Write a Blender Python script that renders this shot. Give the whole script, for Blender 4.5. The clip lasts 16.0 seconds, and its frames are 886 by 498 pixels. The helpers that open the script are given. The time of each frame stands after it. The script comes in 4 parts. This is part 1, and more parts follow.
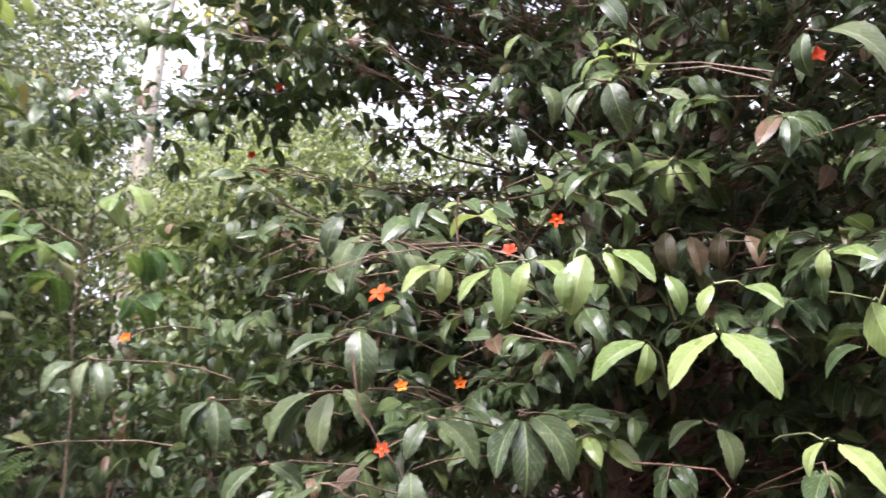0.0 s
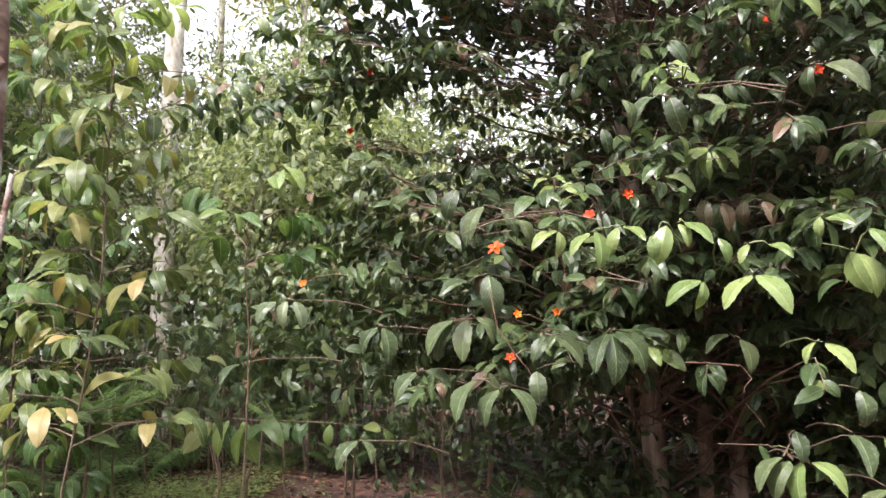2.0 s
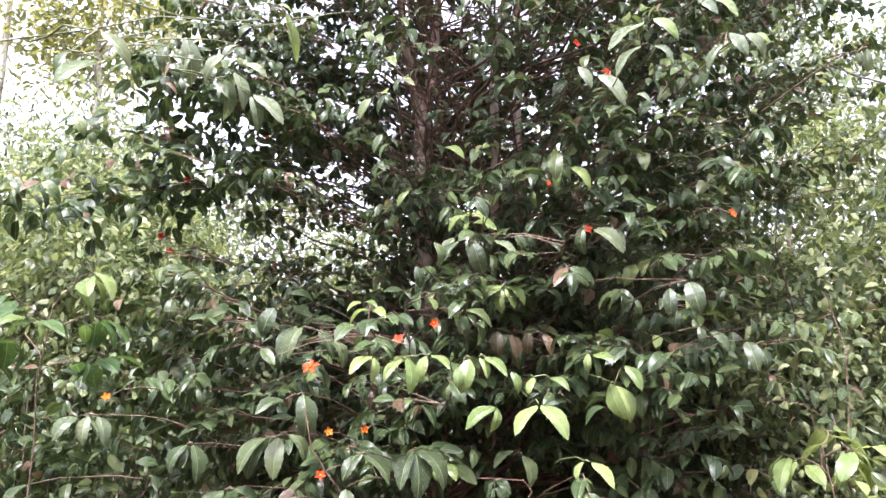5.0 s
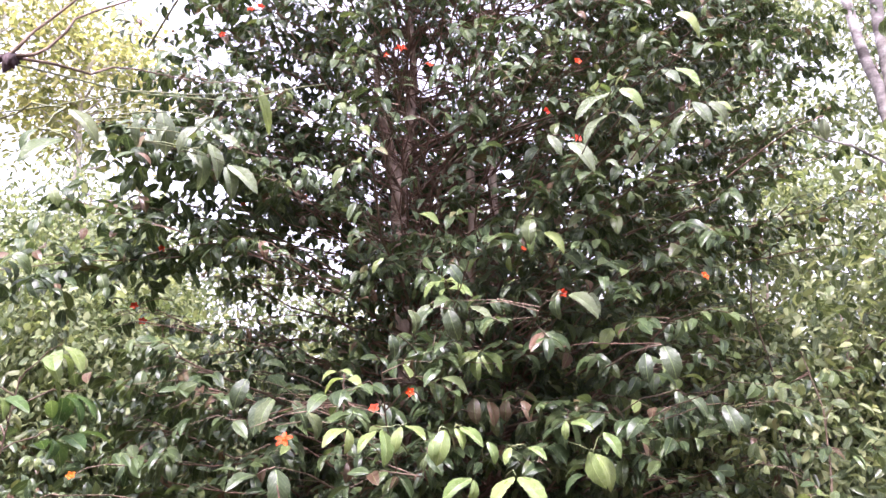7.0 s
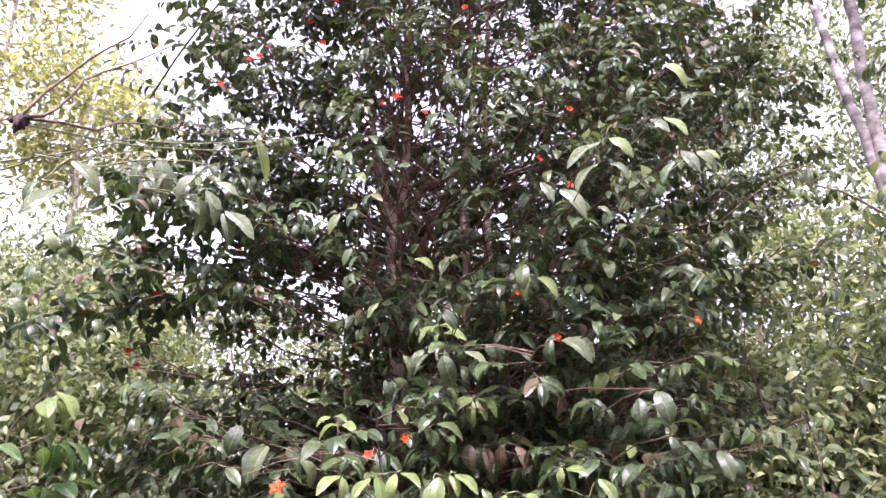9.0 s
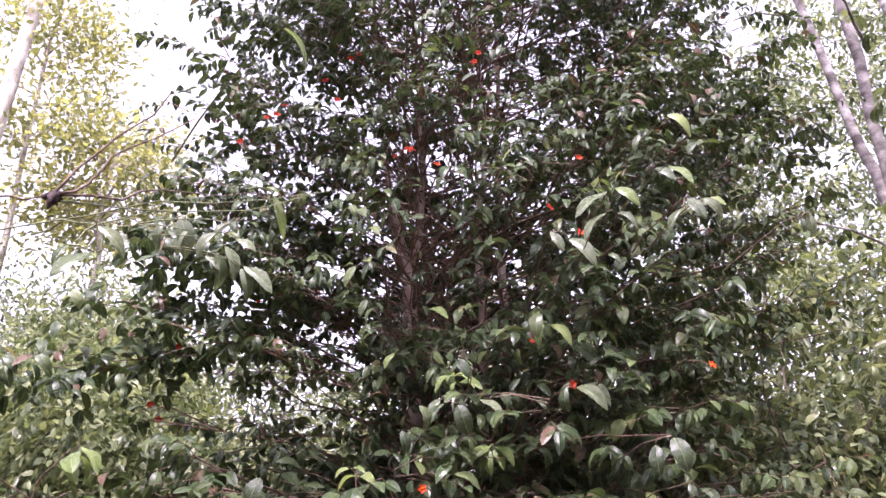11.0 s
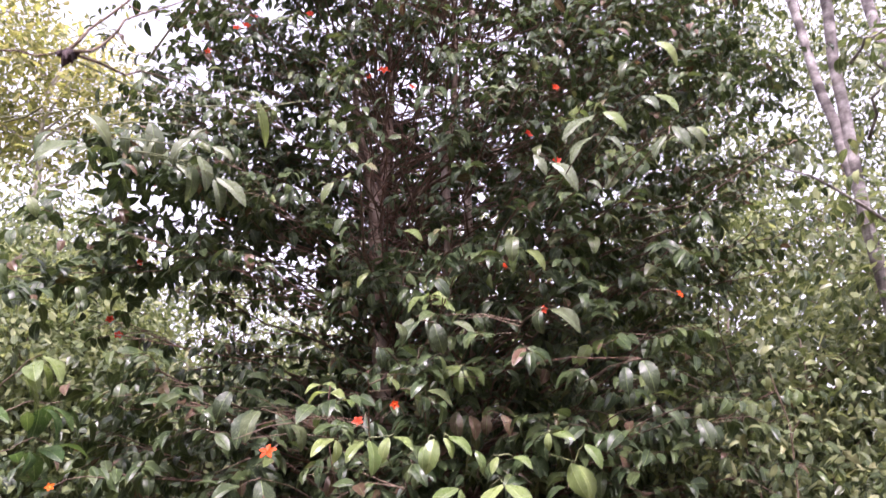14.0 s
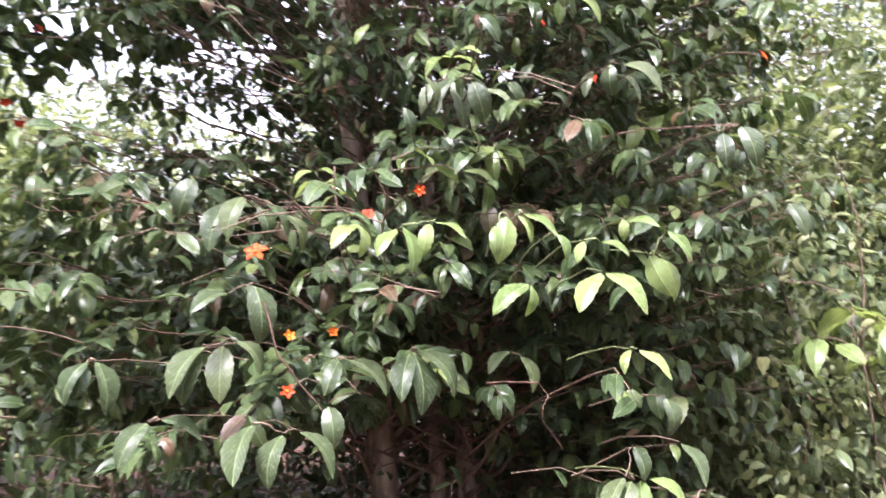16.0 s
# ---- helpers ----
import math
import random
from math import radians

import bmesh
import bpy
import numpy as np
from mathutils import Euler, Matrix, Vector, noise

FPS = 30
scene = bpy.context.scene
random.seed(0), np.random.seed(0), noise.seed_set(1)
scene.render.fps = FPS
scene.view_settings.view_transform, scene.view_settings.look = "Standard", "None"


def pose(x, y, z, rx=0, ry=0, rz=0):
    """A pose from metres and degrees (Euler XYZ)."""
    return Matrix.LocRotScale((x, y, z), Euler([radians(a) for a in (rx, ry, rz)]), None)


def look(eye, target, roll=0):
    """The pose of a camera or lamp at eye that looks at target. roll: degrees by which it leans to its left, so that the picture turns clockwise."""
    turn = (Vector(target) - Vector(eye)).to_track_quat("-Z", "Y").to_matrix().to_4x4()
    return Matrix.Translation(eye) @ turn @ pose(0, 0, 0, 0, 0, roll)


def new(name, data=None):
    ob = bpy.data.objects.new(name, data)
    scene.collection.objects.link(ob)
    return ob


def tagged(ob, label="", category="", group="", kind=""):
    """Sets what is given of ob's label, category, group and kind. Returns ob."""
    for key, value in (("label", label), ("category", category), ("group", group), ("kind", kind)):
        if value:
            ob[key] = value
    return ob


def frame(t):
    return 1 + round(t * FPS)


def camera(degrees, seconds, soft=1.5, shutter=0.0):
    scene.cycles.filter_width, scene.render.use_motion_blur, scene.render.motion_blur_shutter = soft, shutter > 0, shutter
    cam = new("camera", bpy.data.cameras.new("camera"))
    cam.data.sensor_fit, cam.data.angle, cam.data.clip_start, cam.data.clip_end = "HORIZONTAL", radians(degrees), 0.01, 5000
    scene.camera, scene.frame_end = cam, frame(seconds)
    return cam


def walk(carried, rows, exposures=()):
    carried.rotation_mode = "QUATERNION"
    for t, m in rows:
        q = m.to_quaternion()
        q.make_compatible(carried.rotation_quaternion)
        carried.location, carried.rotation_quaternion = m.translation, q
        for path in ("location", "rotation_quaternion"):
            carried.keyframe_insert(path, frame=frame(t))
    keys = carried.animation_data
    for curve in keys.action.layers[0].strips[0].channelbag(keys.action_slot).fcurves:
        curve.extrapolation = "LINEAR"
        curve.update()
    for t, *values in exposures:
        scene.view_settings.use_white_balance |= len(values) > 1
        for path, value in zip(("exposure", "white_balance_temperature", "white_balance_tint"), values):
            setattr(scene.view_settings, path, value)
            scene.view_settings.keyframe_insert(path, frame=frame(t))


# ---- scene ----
cam = camera(63.0, 16.0, soft=1.5, shutter=0.3)
METRES, EYE, TILT, LEAN, TURN = 2.6, 1.5, 12.0, 0.0, 0.0
ROWS = [
    (0.0, 0.0, 0.0, 0.0, 0.0, 0.0, -0.0),
    (0.5, -0.0185, -0.0828, 0.0147, 4.92, -0.76, 0.79),
    (1.0, -0.0768, -0.1549, 0.0171, 2.66, -2.07, 2.69),
    (1.5, -0.1329, -0.2292, 0.036, 0.86, -4.41, 2.93),
    (2.0, -0.1562, -0.2863, 0.0452, -0.6, -4.98, 1.04),
    (2.5, -0.1729, -0.3486, 0.0618, -2.3, -7.5, -0.38),
    (3.0, -0.1819, -0.3769, 0.0712, -9.3, -3.26, -1.16),
    (3.5, -0.2051, -0.375, 0.08, -15.91, -0.32, -3.43),
    (6.0, -0.2165, -0.3635, 0.0964, -17.53, 4.7, -2.28),
    (6.5, -0.2113, -0.3697, 0.1015, -17.77, 6.05, -1.8),
    (7.0, -0.2032, -0.3699, 0.1039, -18.57, 7.54, -1.79),
    (7.5, -0.2026, -0.3802, 0.1023, -19.32, 8.35, -2.0),
    (8.0, -0.2041, -0.3816, 0.1047, -19.26, 9.26, -1.94),
    (8.5, -0.2058, -0.383, 0.1072, -19.43, 10.25, -1.81),
    (9.0, -0.2071, -0.3823, 0.1089, -18.96, 10.81, -1.64),
    (9.5, -0.2085, -0.3864, 0.1111, -18.61, 12.39, -1.34),
    (12.0, -0.2001, -0.4163, 0.1073, -16.84, 14.97, -0.55),
    (12.5, -0.1942, -0.4167, 0.1021, -19.47, 15.62, -1.2),
    (13.0, -0.2032, -0.4125, 0.0984, -20.18, 15.29, -2.76),
    (13.5, -0.2269, -0.396, 0.0904, -21.32, 11.95, -3.34),
    (14.0, -0.2495, -0.3779, 0.0801, -21.84, 9.79, -2.22),
    (14.5, -0.2483, -0.3148, 0.0559, -20.54, 5.4, -1.48),
    (15.0, -0.2406, -0.2227, 0.0374, -23.09, 3.14, -2.07),
    (15.5, -0.2524, -0.1602, 0.0151, -21.3, -0.23, -3.13),
    (16.0, -0.2834, -0.0491, -0.0169, -28.96, -1.58, -1.25),
]
EXPOSURES = [  # seconds, stops, kelvin, tint
    (0.0, 2.08, 6100, 25), (0.5, 2.00, 6190, 24), (1.0, 1.94, 6270, 22), (1.5, 1.86, 6350, 17), (2.0, 1.94, 6420, 18), (2.5, 2.20, 6300, 17), (3.5, 2.40, 6100, 21), (6.0, 2.40, 5990, 29), (7.0, 2.46, 5980, 36), (9.5, 2.07, 6040, 40),
    (12.5, 1.80, 6090, 45), (13.5, 1.78, 6180, 41), (15.0, 2.26, 6060, 36), (15.5, 2.47, 5960, 30), (16.0, 2.54, 6020, 26),
]
walk(cam, [(t, pose(0, 0, EYE, TILT, LEAN, TURN) @ pose(METRES * x, METRES * y, METRES * z, 90 + pitch, roll, yaw)) for t, x, y, z, yaw, pitch, roll in ROWS], EXPOSURES)

# ---- world and sun: a bright, thinly clouded sky ----
SUN_UP, SUN_ROUND = 65.0, 212.0
world = bpy.data.worlds.new("world")
scene.world = world
world.use_nodes = True
wn, wl = world.node_tree.nodes, world.node_tree.links
sky = wn.new("ShaderNodeTexSky")
sky.sky_type, sky.sun_disc = "NISHITA", False
sky.sun_elevation, sky.sun_rotation = radians(SUN_UP), radians(SUN_ROUND)
sky.air_density, sky.dust_density = 1.0, 4.0
pale = wn.new("ShaderNodeHueSaturation")
pale.inputs["Saturation"].default_value, pale.inputs["Value"].default_value = 0.25, 1.4
wl.new(sky.outputs["Color"], pale.inputs["Color"])
wl.new(pale.outputs["Color"], wn["Background"].inputs["Color"])
wn["Background"].inputs["Strength"].default_value = 0.14
sun = new("sun", bpy.data.lights.new("sun", "SUN"))
sun.data.energy, sun.data.angle, sun.data.color = 2.1, radians(9), (1.0, 0.97, 0.91)
sa, se = radians(SUN_ROUND), radians(SUN_UP)
sun.matrix_world = look((0, 0, 0), (-math.sin(sa) * math.cos(se), -math.cos(sa) * math.cos(se), -math.sin(se)))


# ---- materials ----
def nodes_of(name):
    m = bpy.data.materials.new(name)
    m.use_nodes = True
    return m, m.node_tree.nodes, m.node_tree.links, m.node_tree.nodes["Principled BSDF"]


def ramp(n, stops):
    r = n.new("ShaderNodeValToRGB")
    e = r.color_ramp.elements
    for i, (at, col) in enumerate(stops):
        el = e[i] if i < 2 else e.new(at)
        el.position, el.color = at, (*col, 1)
    return r


def leaf_material(name, cols, rough=0.38, thin=0.3, vein=(0.30, 0.40, 0.16), spots=0.25, per_object=False):
    """A leaf: its own shade of green, pale midrib and side veins, blotches, gloss, and some light through it."""
    m, n, l, p = nodes_of(name)
    if per_object:
        own = n.new("ShaderNodeObjectInfo").outputs["Random"]
    else:
        own = n.new("ShaderNodeNewGeometry").outputs["Random Per Island"]
    shade = ramp(n, cols)
    l.new(own, shade.inputs["Fac"])
    uv = n.new("ShaderNodeUVMap")
    sep = n.new("ShaderNodeSeparateXYZ")
    l.new(uv.outputs["UV"], sep.inputs["Vector"])

    def calc(op, a, b=None):
        k = n.new("ShaderNodeMath")
        k.operation = op
        for i, v in enumerate((a, b)):
            if v is None:
                continue
            if isinstance(v, (int, float)):
                k.inputs[i].default_value = v
            else:
                l.new(v, k.inputs[i])
        return k.outputs[0]

    side = calc("ABSOLUTE", calc("SUBTRACT", sep.outputs["X"], 0.5))
    rib = calc("LESS_THAN", side, 0.022)
    run = calc("FRACT", calc("SUBTRACT", calc("MULTIPLY", sep.outputs["Y"], 9.0), calc("MULTIPLY", side, 7.0)))
    veins = calc("MULTIPLY", calc("LESS_THAN", run, 0.13), 0.45)
    line = calc("MAXIMUM", rib, veins)
    blot = n.new("ShaderNodeTexNoise")
    blot.inputs["Scale"].default_value, blot.inputs["Detail"].default_value = 38.0, 4.0
    geo = n.new("ShaderNodeNewGeometry")
    l.new(geo.outputs["Position"], blot.inputs["Vector"])
    dim = n.new("ShaderNodeMixRGB")
    dim.blend_type = "MULTIPLY"
    l.new(calc("MULTIPLY", blot.outputs["Fac"], spots * 2), dim.inputs["Fac"])
    l.new(shade.outputs["Color"], dim.inputs["Color1"])
    dim.inputs["Color2"].default_value = (0.55, 0.5, 0.42, 1)
    lich = n.new("ShaderNodeTexNoise")
    lich.inputs["Scale"].default_value, lich.inputs["Detail"].default_value, lich.inputs["Roughness"].default_value = 75.0, 3.0, 0.65
    l.new(geo.outputs["Position"], lich.inputs["Vector"])
    pale_spot = ramp(n, [(0.56, (0, 0, 0)), (0.68, (1, 1, 1))])
    l.new(lich.outputs["Fac"], pale_spot.inputs["Fac"])
    bleached = n.new("ShaderNodeMixRGB")
    l.new(calc("MULTIPLY", pale_spot.outputs["Color"], 0.28), bleached.inputs["Fac"])
    l.new(dim.outputs["Color"], bleached.inputs["Color1"])
    bleached.inputs["Color2"].default_value = (0.30, 0.33, 0.24, 1)
    veined = n.new("ShaderNodeMixRGB")
    l.new(calc("MULTIPLY", line, 0.4), veined.inputs["Fac"])
    l.new(bleached.outputs["Color"], veined.inputs["Color1"])
    veined.inputs["Color2"].default_value = (*vein, 1)
    l.new(veined.outputs["Color"], p.inputs["Base Color"])
    l.new(calc("ADD", calc("MULTIPLY", blot.outputs["Fac"], 0.5), rough - 0.24), p.inputs["Roughness"])
    bump = n.new("ShaderNodeBump")
    bump.inputs["Strength"].default_value, bump.inputs["Distance"].default_value = 0.7, 0.004
    l.new(calc("SUBTRACT", run, calc("MULTIPLY", rib, 1.0)), bump.inputs["Height"])
    l.new(bump.outputs["Normal"], p.inputs["Normal"])
    p.inputs["Specular IOR Level"].default_value = 0.38
    tr = n.new("ShaderNodeBsdfTranslucent")
    warm = n.new("ShaderNodeMixRGB")
    warm.blend_type, warm.inputs["Fac"].default_value = "MULTIPLY", 1.0
    l.new(veined.outputs["Color"], warm.inputs["Color1"])
    warm.inputs["Color2"].default_value = (1.75, 1.75, 1.2, 1)
    l.new(warm.outputs["Color"], tr.inputs["Color"])
    mix = n.new("ShaderNodeMixShader")
    mix.inputs["Fac"].default_value = thin
    l.new(p.outputs["BSDF"], mix.inputs[1])
    l.new(tr.outputs["BSDF"], mix.inputs[2])
    l.new(mix.outputs["Shader"], n["Material Output"].inputs["Surface"])
    return m


def noise_material(name, stops, scale, rough=0.85, detail=6.0, bump=0.4, dist=0.01, stretch=(1, 1, 1), fine=0.0):
    m, n, l, p = nodes_of(name)
    tc = n.new("ShaderNodeTexCoord")
    mp = n.new("ShaderNodeMapping")
    mp.inputs["Scale"].default_value = stretch
    l.new(tc.outputs["Object"], mp.inputs["Vector"])
    t = n.new("ShaderNodeTexNoise")
    t.inputs["Scale"].default_value, t.inputs["Detail"].default_value = scale, detail
    l.new(mp.outputs["Vector"], t.inputs["Vector"])
    r = ramp(n, stops)
    l.new(t.outputs["Fac"], r.inputs["Fac"])
    f = n.new("ShaderNodeTexNoise")
    f.inputs["Scale"].default_value, f.inputs["Detail"].default_value = scale * 7, 4.0
    l.new(mp.outputs["Vector"], f.inputs["Vector"])
    g = n.new("ShaderNodeMixRGB")
    g.blend_type, g.inputs["Fac"].default_value = "OVERLAY", 0.5
    l.new(r.outputs["Color"], g.inputs["Color1"])
    l.new(f.outputs["Fac"], g.inputs["Color2"])
    l.new(g.outputs["Color"], p.inputs["Base Color"])
    p.inputs["Roughness"].default_value = rough
    b = n.new("ShaderNodeBump")
    b.inputs["Strength"].default_value, b.inputs["Distance"].default_value = bump, dist
    l.new(f.outputs["Fac"], b.inputs["Height"])
    l.new(b.outputs["Normal"], p.inputs["Normal"])
    return m


LEAF_DARK = [(0.0, (0.022, 0.041, 0.016)), (0.45, (0.041, 0.070, 0.026)), (0.75, (0.066, 0.100, 0.036)), (0.90, (0.090, 0.128, 0.044)), (0.955, (0.14, 0.18, 0.06)), (0.97, (0.12, 0.065, 0.042))]
LEAF_OUTER = [(0.0, (0.028, 0.050, 0.020)), (0.5, (0.048, 0.078, 0.030)), (0.85, (0.080, 0.112, 0.042)), (1.0, (0.13, 0.148, 0.066))]
LEAF_YOUNG = [(0.0, (0.125, 0.19, 0.062)), (1.0, (0.25, 0.315, 0.115))]
LEAF_OLIVE = [(0.0, (0.045, 0.078, 0.025)), (0.5, (0.095, 0.13, 0.04)), (0.8, (0.15, 0.175, 0.052)), (0.93, (0.23, 0.22, 0.075)), (1.0, (0.34, 0.26, 0.11))]
LEAF_WOOD = [(0.0, (0.026, 0.044, 0.019)), (0.45, (0.090, 0.122, 0.054)), (0.85, (0.21, 0.24, 0.115)), (1.0, (0.35, 0.355, 0.19))]
LEAF_SUNNY = [(0.0, (0.04, 0.062, 0.024)), (0.45, (0.135, 0.175, 0.076)), (1.0, (0.32, 0.355, 0.175))]
M_DARK = leaf_material("dark_glossy_leaf", LEAF_DARK, 0.38, 0.17)
M_GOLD = leaf_material("golden_olive_leaf", [(0.0, (0.12, 0.14, 0.055)), (0.5, (0.23, 0.24, 0.09)), (1.0, (0.42, 0.39, 0.16))], 0.45, 0.45)
M_DARK_ONE = leaf_material("dark_glossy_single_leaf", LEAF_OUTER, 0.37, 0.16, per_object=True)
M_GREEN_ONE = leaf_material("green_single_leaf", [(0.0, (0.03, 0.075, 0.022)), (0.6, (0.07, 0.13, 0.035)), (0.9, (0.14, 0.20, 0.055)), (1.0, (0.22, 0.23, 0.08))], 0.42, 0.3, per_object=True)
M_SPRAY = leaf_material("outer_spray_leaf", [(0.0, (0.034, 0.054, 0.025)), (0.6, (0.056, 0.079, 0.036)), (1.0, (0.10, 0.125, 0.058))], 0.40, 0.18, per_object=True)
M_YOUNG = leaf_material("young_green_leaf", LEAF_YOUNG, 0.30, 0.3, vein=(0.42, 0.50, 0.2), per_object=True)
# sky sheen on these leaves is put into a paler base colour
M_PALE_ONE = leaf_material("sky_sheen_single_leaf", [(0.0, (0.09, 0.12, 0.07)), (1.0, (0.17, 0.20, 0.12))], 0.27, 0.2, per_object=True)
M_OLD = leaf_material("old_bronze_leaf", [(0.0, (0.10, 0.085, 0.05)), (1.0, (0.19, 0.12, 0.075))], 0.42, 0.2, per_object=True)
M_OLIVE = leaf_material("olive_leaf", LEAF_OLIVE, 0.45, 0.35, vein=(0.4, 0.42, 0.2), per_object=True)
M_WOOD = leaf_material("woodland_leaf", LEAF_WOOD, 0.32, 0.26)
# lighter woodland leaf; daylight on the woods is partly put into its colour
M_SUNNY = leaf_material("sunlit_green_leaf", LEAF_SUNNY, 0.34, 0.32)
M_FERN = leaf_material("fern_leaf", [(0.0, (0.07, 0.14, 0.04)), (1.0, (0.15, 0.25, 0.07))], 0.5, 0.35)
M_LITTER = leaf_material("dead_leaf", [(0.0, (0.032, 0.011, 0.007)), (0.5, (0.072, 0.024, 0.015)), (0.85, (0.14, 0.058, 0.036)), (1.0, (0.28, 0.14, 0.085))], 0.9, 0.08, vein=(0.3, 0.2, 0.12))
M_SEED = leaf_material("seedling_leaf", [(0.0, (0.06, 0.10, 0.028)), (0.6, (0.12, 0.17, 0.05)), (1.0, (0.24, 0.28, 0.09))], 0.5, 0.3)
M_BARK = noise_material("brown_bark", [(0.3, (0.10, 0.060, 0.044)), (0.5, (0.21, 0.14, 0.105)), (0.68, (0.40, 0.32, 0.265))], 9.0, stretch=(1, 1, 0.35), dist=0.012)
M_PALE = noise_material("pale_bark", [(0.35, (0.20, 0.17, 0.13)), (0.5, (0.42, 0.38, 0.32)), (0.65, (0.60, 0.57, 0.50))], 5.0, stretch=(1, 1, 0.5), bump=0.25)
M_GREY = noise_material("ringed_grey_bark", [(0.36, (0.075, 0.062, 0.058)), (0.5, (0.20, 0.175, 0.165)), (0.64, (0.38, 0.35, 0.33))], 7.0, stretch=(1.0, 1.0, 1.5), bump=0.5)
M_LICHEN = noise_material("lichen_bark", [(0.40, (0.13, 0.075, 0.055)), (0.52, (0.27, 0.18, 0.14)), (0.60, (0.52, 0.46, 0.42))], 5.5, bump=0.6, stretch=(1, 1, 1.7))
M_TWIG = noise_material("twig_bark", [(0.35, (0.075, 0.048, 0.032)), (0.65, (0.17, 0.12, 0.08))], 30.0, dist=0.003)
M_RED_TWIG = noise_material("red_twig_bark", [(0.35, (0.07, 0.035, 0.024)), (0.65, (0.16, 0.085, 0.055))], 30.0, rough=0.7, dist=0.002)
M_BRANCH = noise_material("branch_bark", [(0.35, (0.10, 0.055, 0.038)), (0.65, (0.22, 0.13, 0.09))], 24.0, dist=0.003)
M_GREEN_TWIG = noise_material("green_twig", [(0.35, (0.10, 0.13, 0.05)), (0.65, (0.19, 0.20, 0.09))], 30.0, rough=0.6, dist=0.002)
M_DRY = noise_material("dry_buds", [(0.35, (0.025, 0.015, 0.016)), (0.65, (0.07, 0.045, 0.045))], 60.0, rough=0.9, dist=0.002)
M_SOIL = noise_material("forest_soil", [(0.35, (0.020, 0.009, 0.006)), (0.55, (0.042, 0.018, 0.012)), (0.7, (0.075, 0.036, 0.023))], 3.0, rough=0.95, dist=0.03)


def fruit_material(name, low, high):
    m, n, l, p = nodes_of(name)
    r = ramp(n, [(0.0, low), (1.0, high)])
    l.new(n.new("ShaderNodeObjectInfo").outputs["Random"], r.inputs["Fac"])
    t = n.new("ShaderNodeTexNoise")
    t.inputs["Scale"].default_value = 60
    g = n.new("ShaderNodeMixRGB")
    g.blend_type, g.inputs["Fac"].default_value = "OVERLAY", 0.35
    l.new(r.outputs["Color"], g.inputs["Color1"])
    l.new(t.outputs["Fac"], g.inputs["Color2"])
    l.new(g.outputs["Color"], p.inputs["Base Color"])
    p.inputs["Roughness"].default_value = 0.55
    p.inputs["Specular IOR Level"].default_value = 0.2
    return m


M_ORANGE = fruit_material("orange_petal", (0.52, 0.038, 0.004), (0.60, 0.070, 0.005))
M_AMBER = fruit_material("amber_petal", (0.50, 0.085, 0.007), (0.60, 0.15, 0.012))
M_RED = fruit_material("red_petal", (0.42, 0.02, 0.012), (0.70, 0.08, 0.02))
M_CORE = fruit_material("orange_core", (0.50, 0.12, 0.02), (0.55, 0.18, 0.03))


# ---- mesh helpers ----
def mesh_from(name, verts, faces, mat, uvs=None, smooth=True):
    """faces: an (n, 3) or (n, 4) array; uvs: one pair for each vertex."""
    verts, faces = np.asarray(verts, np.float32), np.asarray(faces, np.int32)
    me = bpy.data.meshes.new(name)
    k = faces.shape[1]
    me.vertices.add(len(verts))
    me.vertices.foreach_set("co", verts.ravel())
    me.loops.add(faces.size)
    me.loops.foreach_set("vertex_index", faces.ravel())
    me.polygons.add(len(faces))
    me.polygons.foreach_set("loop_start", np.arange(0, faces.size, k, dtype=np.int32))
    me.polygons.foreach_set("use_smooth", np.full(len(faces), smooth))
    if uvs is not None:
        layer = me.uv_layers.new(name="UVMap")
        layer.data.foreach_set("uv", np.asarray(uvs, np.float32)[faces.ravel()].ravel())
    me.update()
    me.validate()
    me.materials.append(mat)
    return me


def unit(a):
    a = np.asarray(a, float)
    return a / np.maximum(np.linalg.norm(a, axis=-1, keepdims=True), 1e-9)


def leaf_shape(n, width=0.46, fold=0.25, droop=0.6, belly=0.5, saw=0.0, stalk=0.06, wave=0.0):
    """A leaf one long along y, folded at its midrib and drooping: vertices, quads, uvs."""
    v, uv = [], []
    y = z = 0.0
    for i in range(n + 1):
        t = i / n
        bell = math.sin(math.pi * t ** (math.log(0.5) / math.log(belly))) ** 0.58 if 0 < t < 1 else 0.0
        half = 0.5 * width * bell * (1 - 0.12 * t) * (1 - 0.3 * max(0.0, (t - 0.75) / 0.25) ** 1.5)
        half = max(half, 0.006)
        if saw and 0 < i < n:
            half *= 1 + saw * (1 if i % 2 else -1)
        for s in (-1, 0, 1):
            v.append((s * half, y, z + abs(s) * half * fold + wave * s * math.sin(2.3 + 7.5 * t + 1.3 * s)))
            uv.append((0.5 + s * 0.5 * bell, t))
        a = -droop * (t + 0.5 / n)
        y, z = y + math.cos(a) / n, z + math.sin(a) / n
    f = []
    for i in range(n):
        a = 3 * i
        f += [(a, a + 1, a + 4, a + 3), (a + 1, a + 2, a + 5, a + 4)]
    v = np.array(v)
    v[:, 1] += stalk
    return v, np.array(f), np.array(uv)


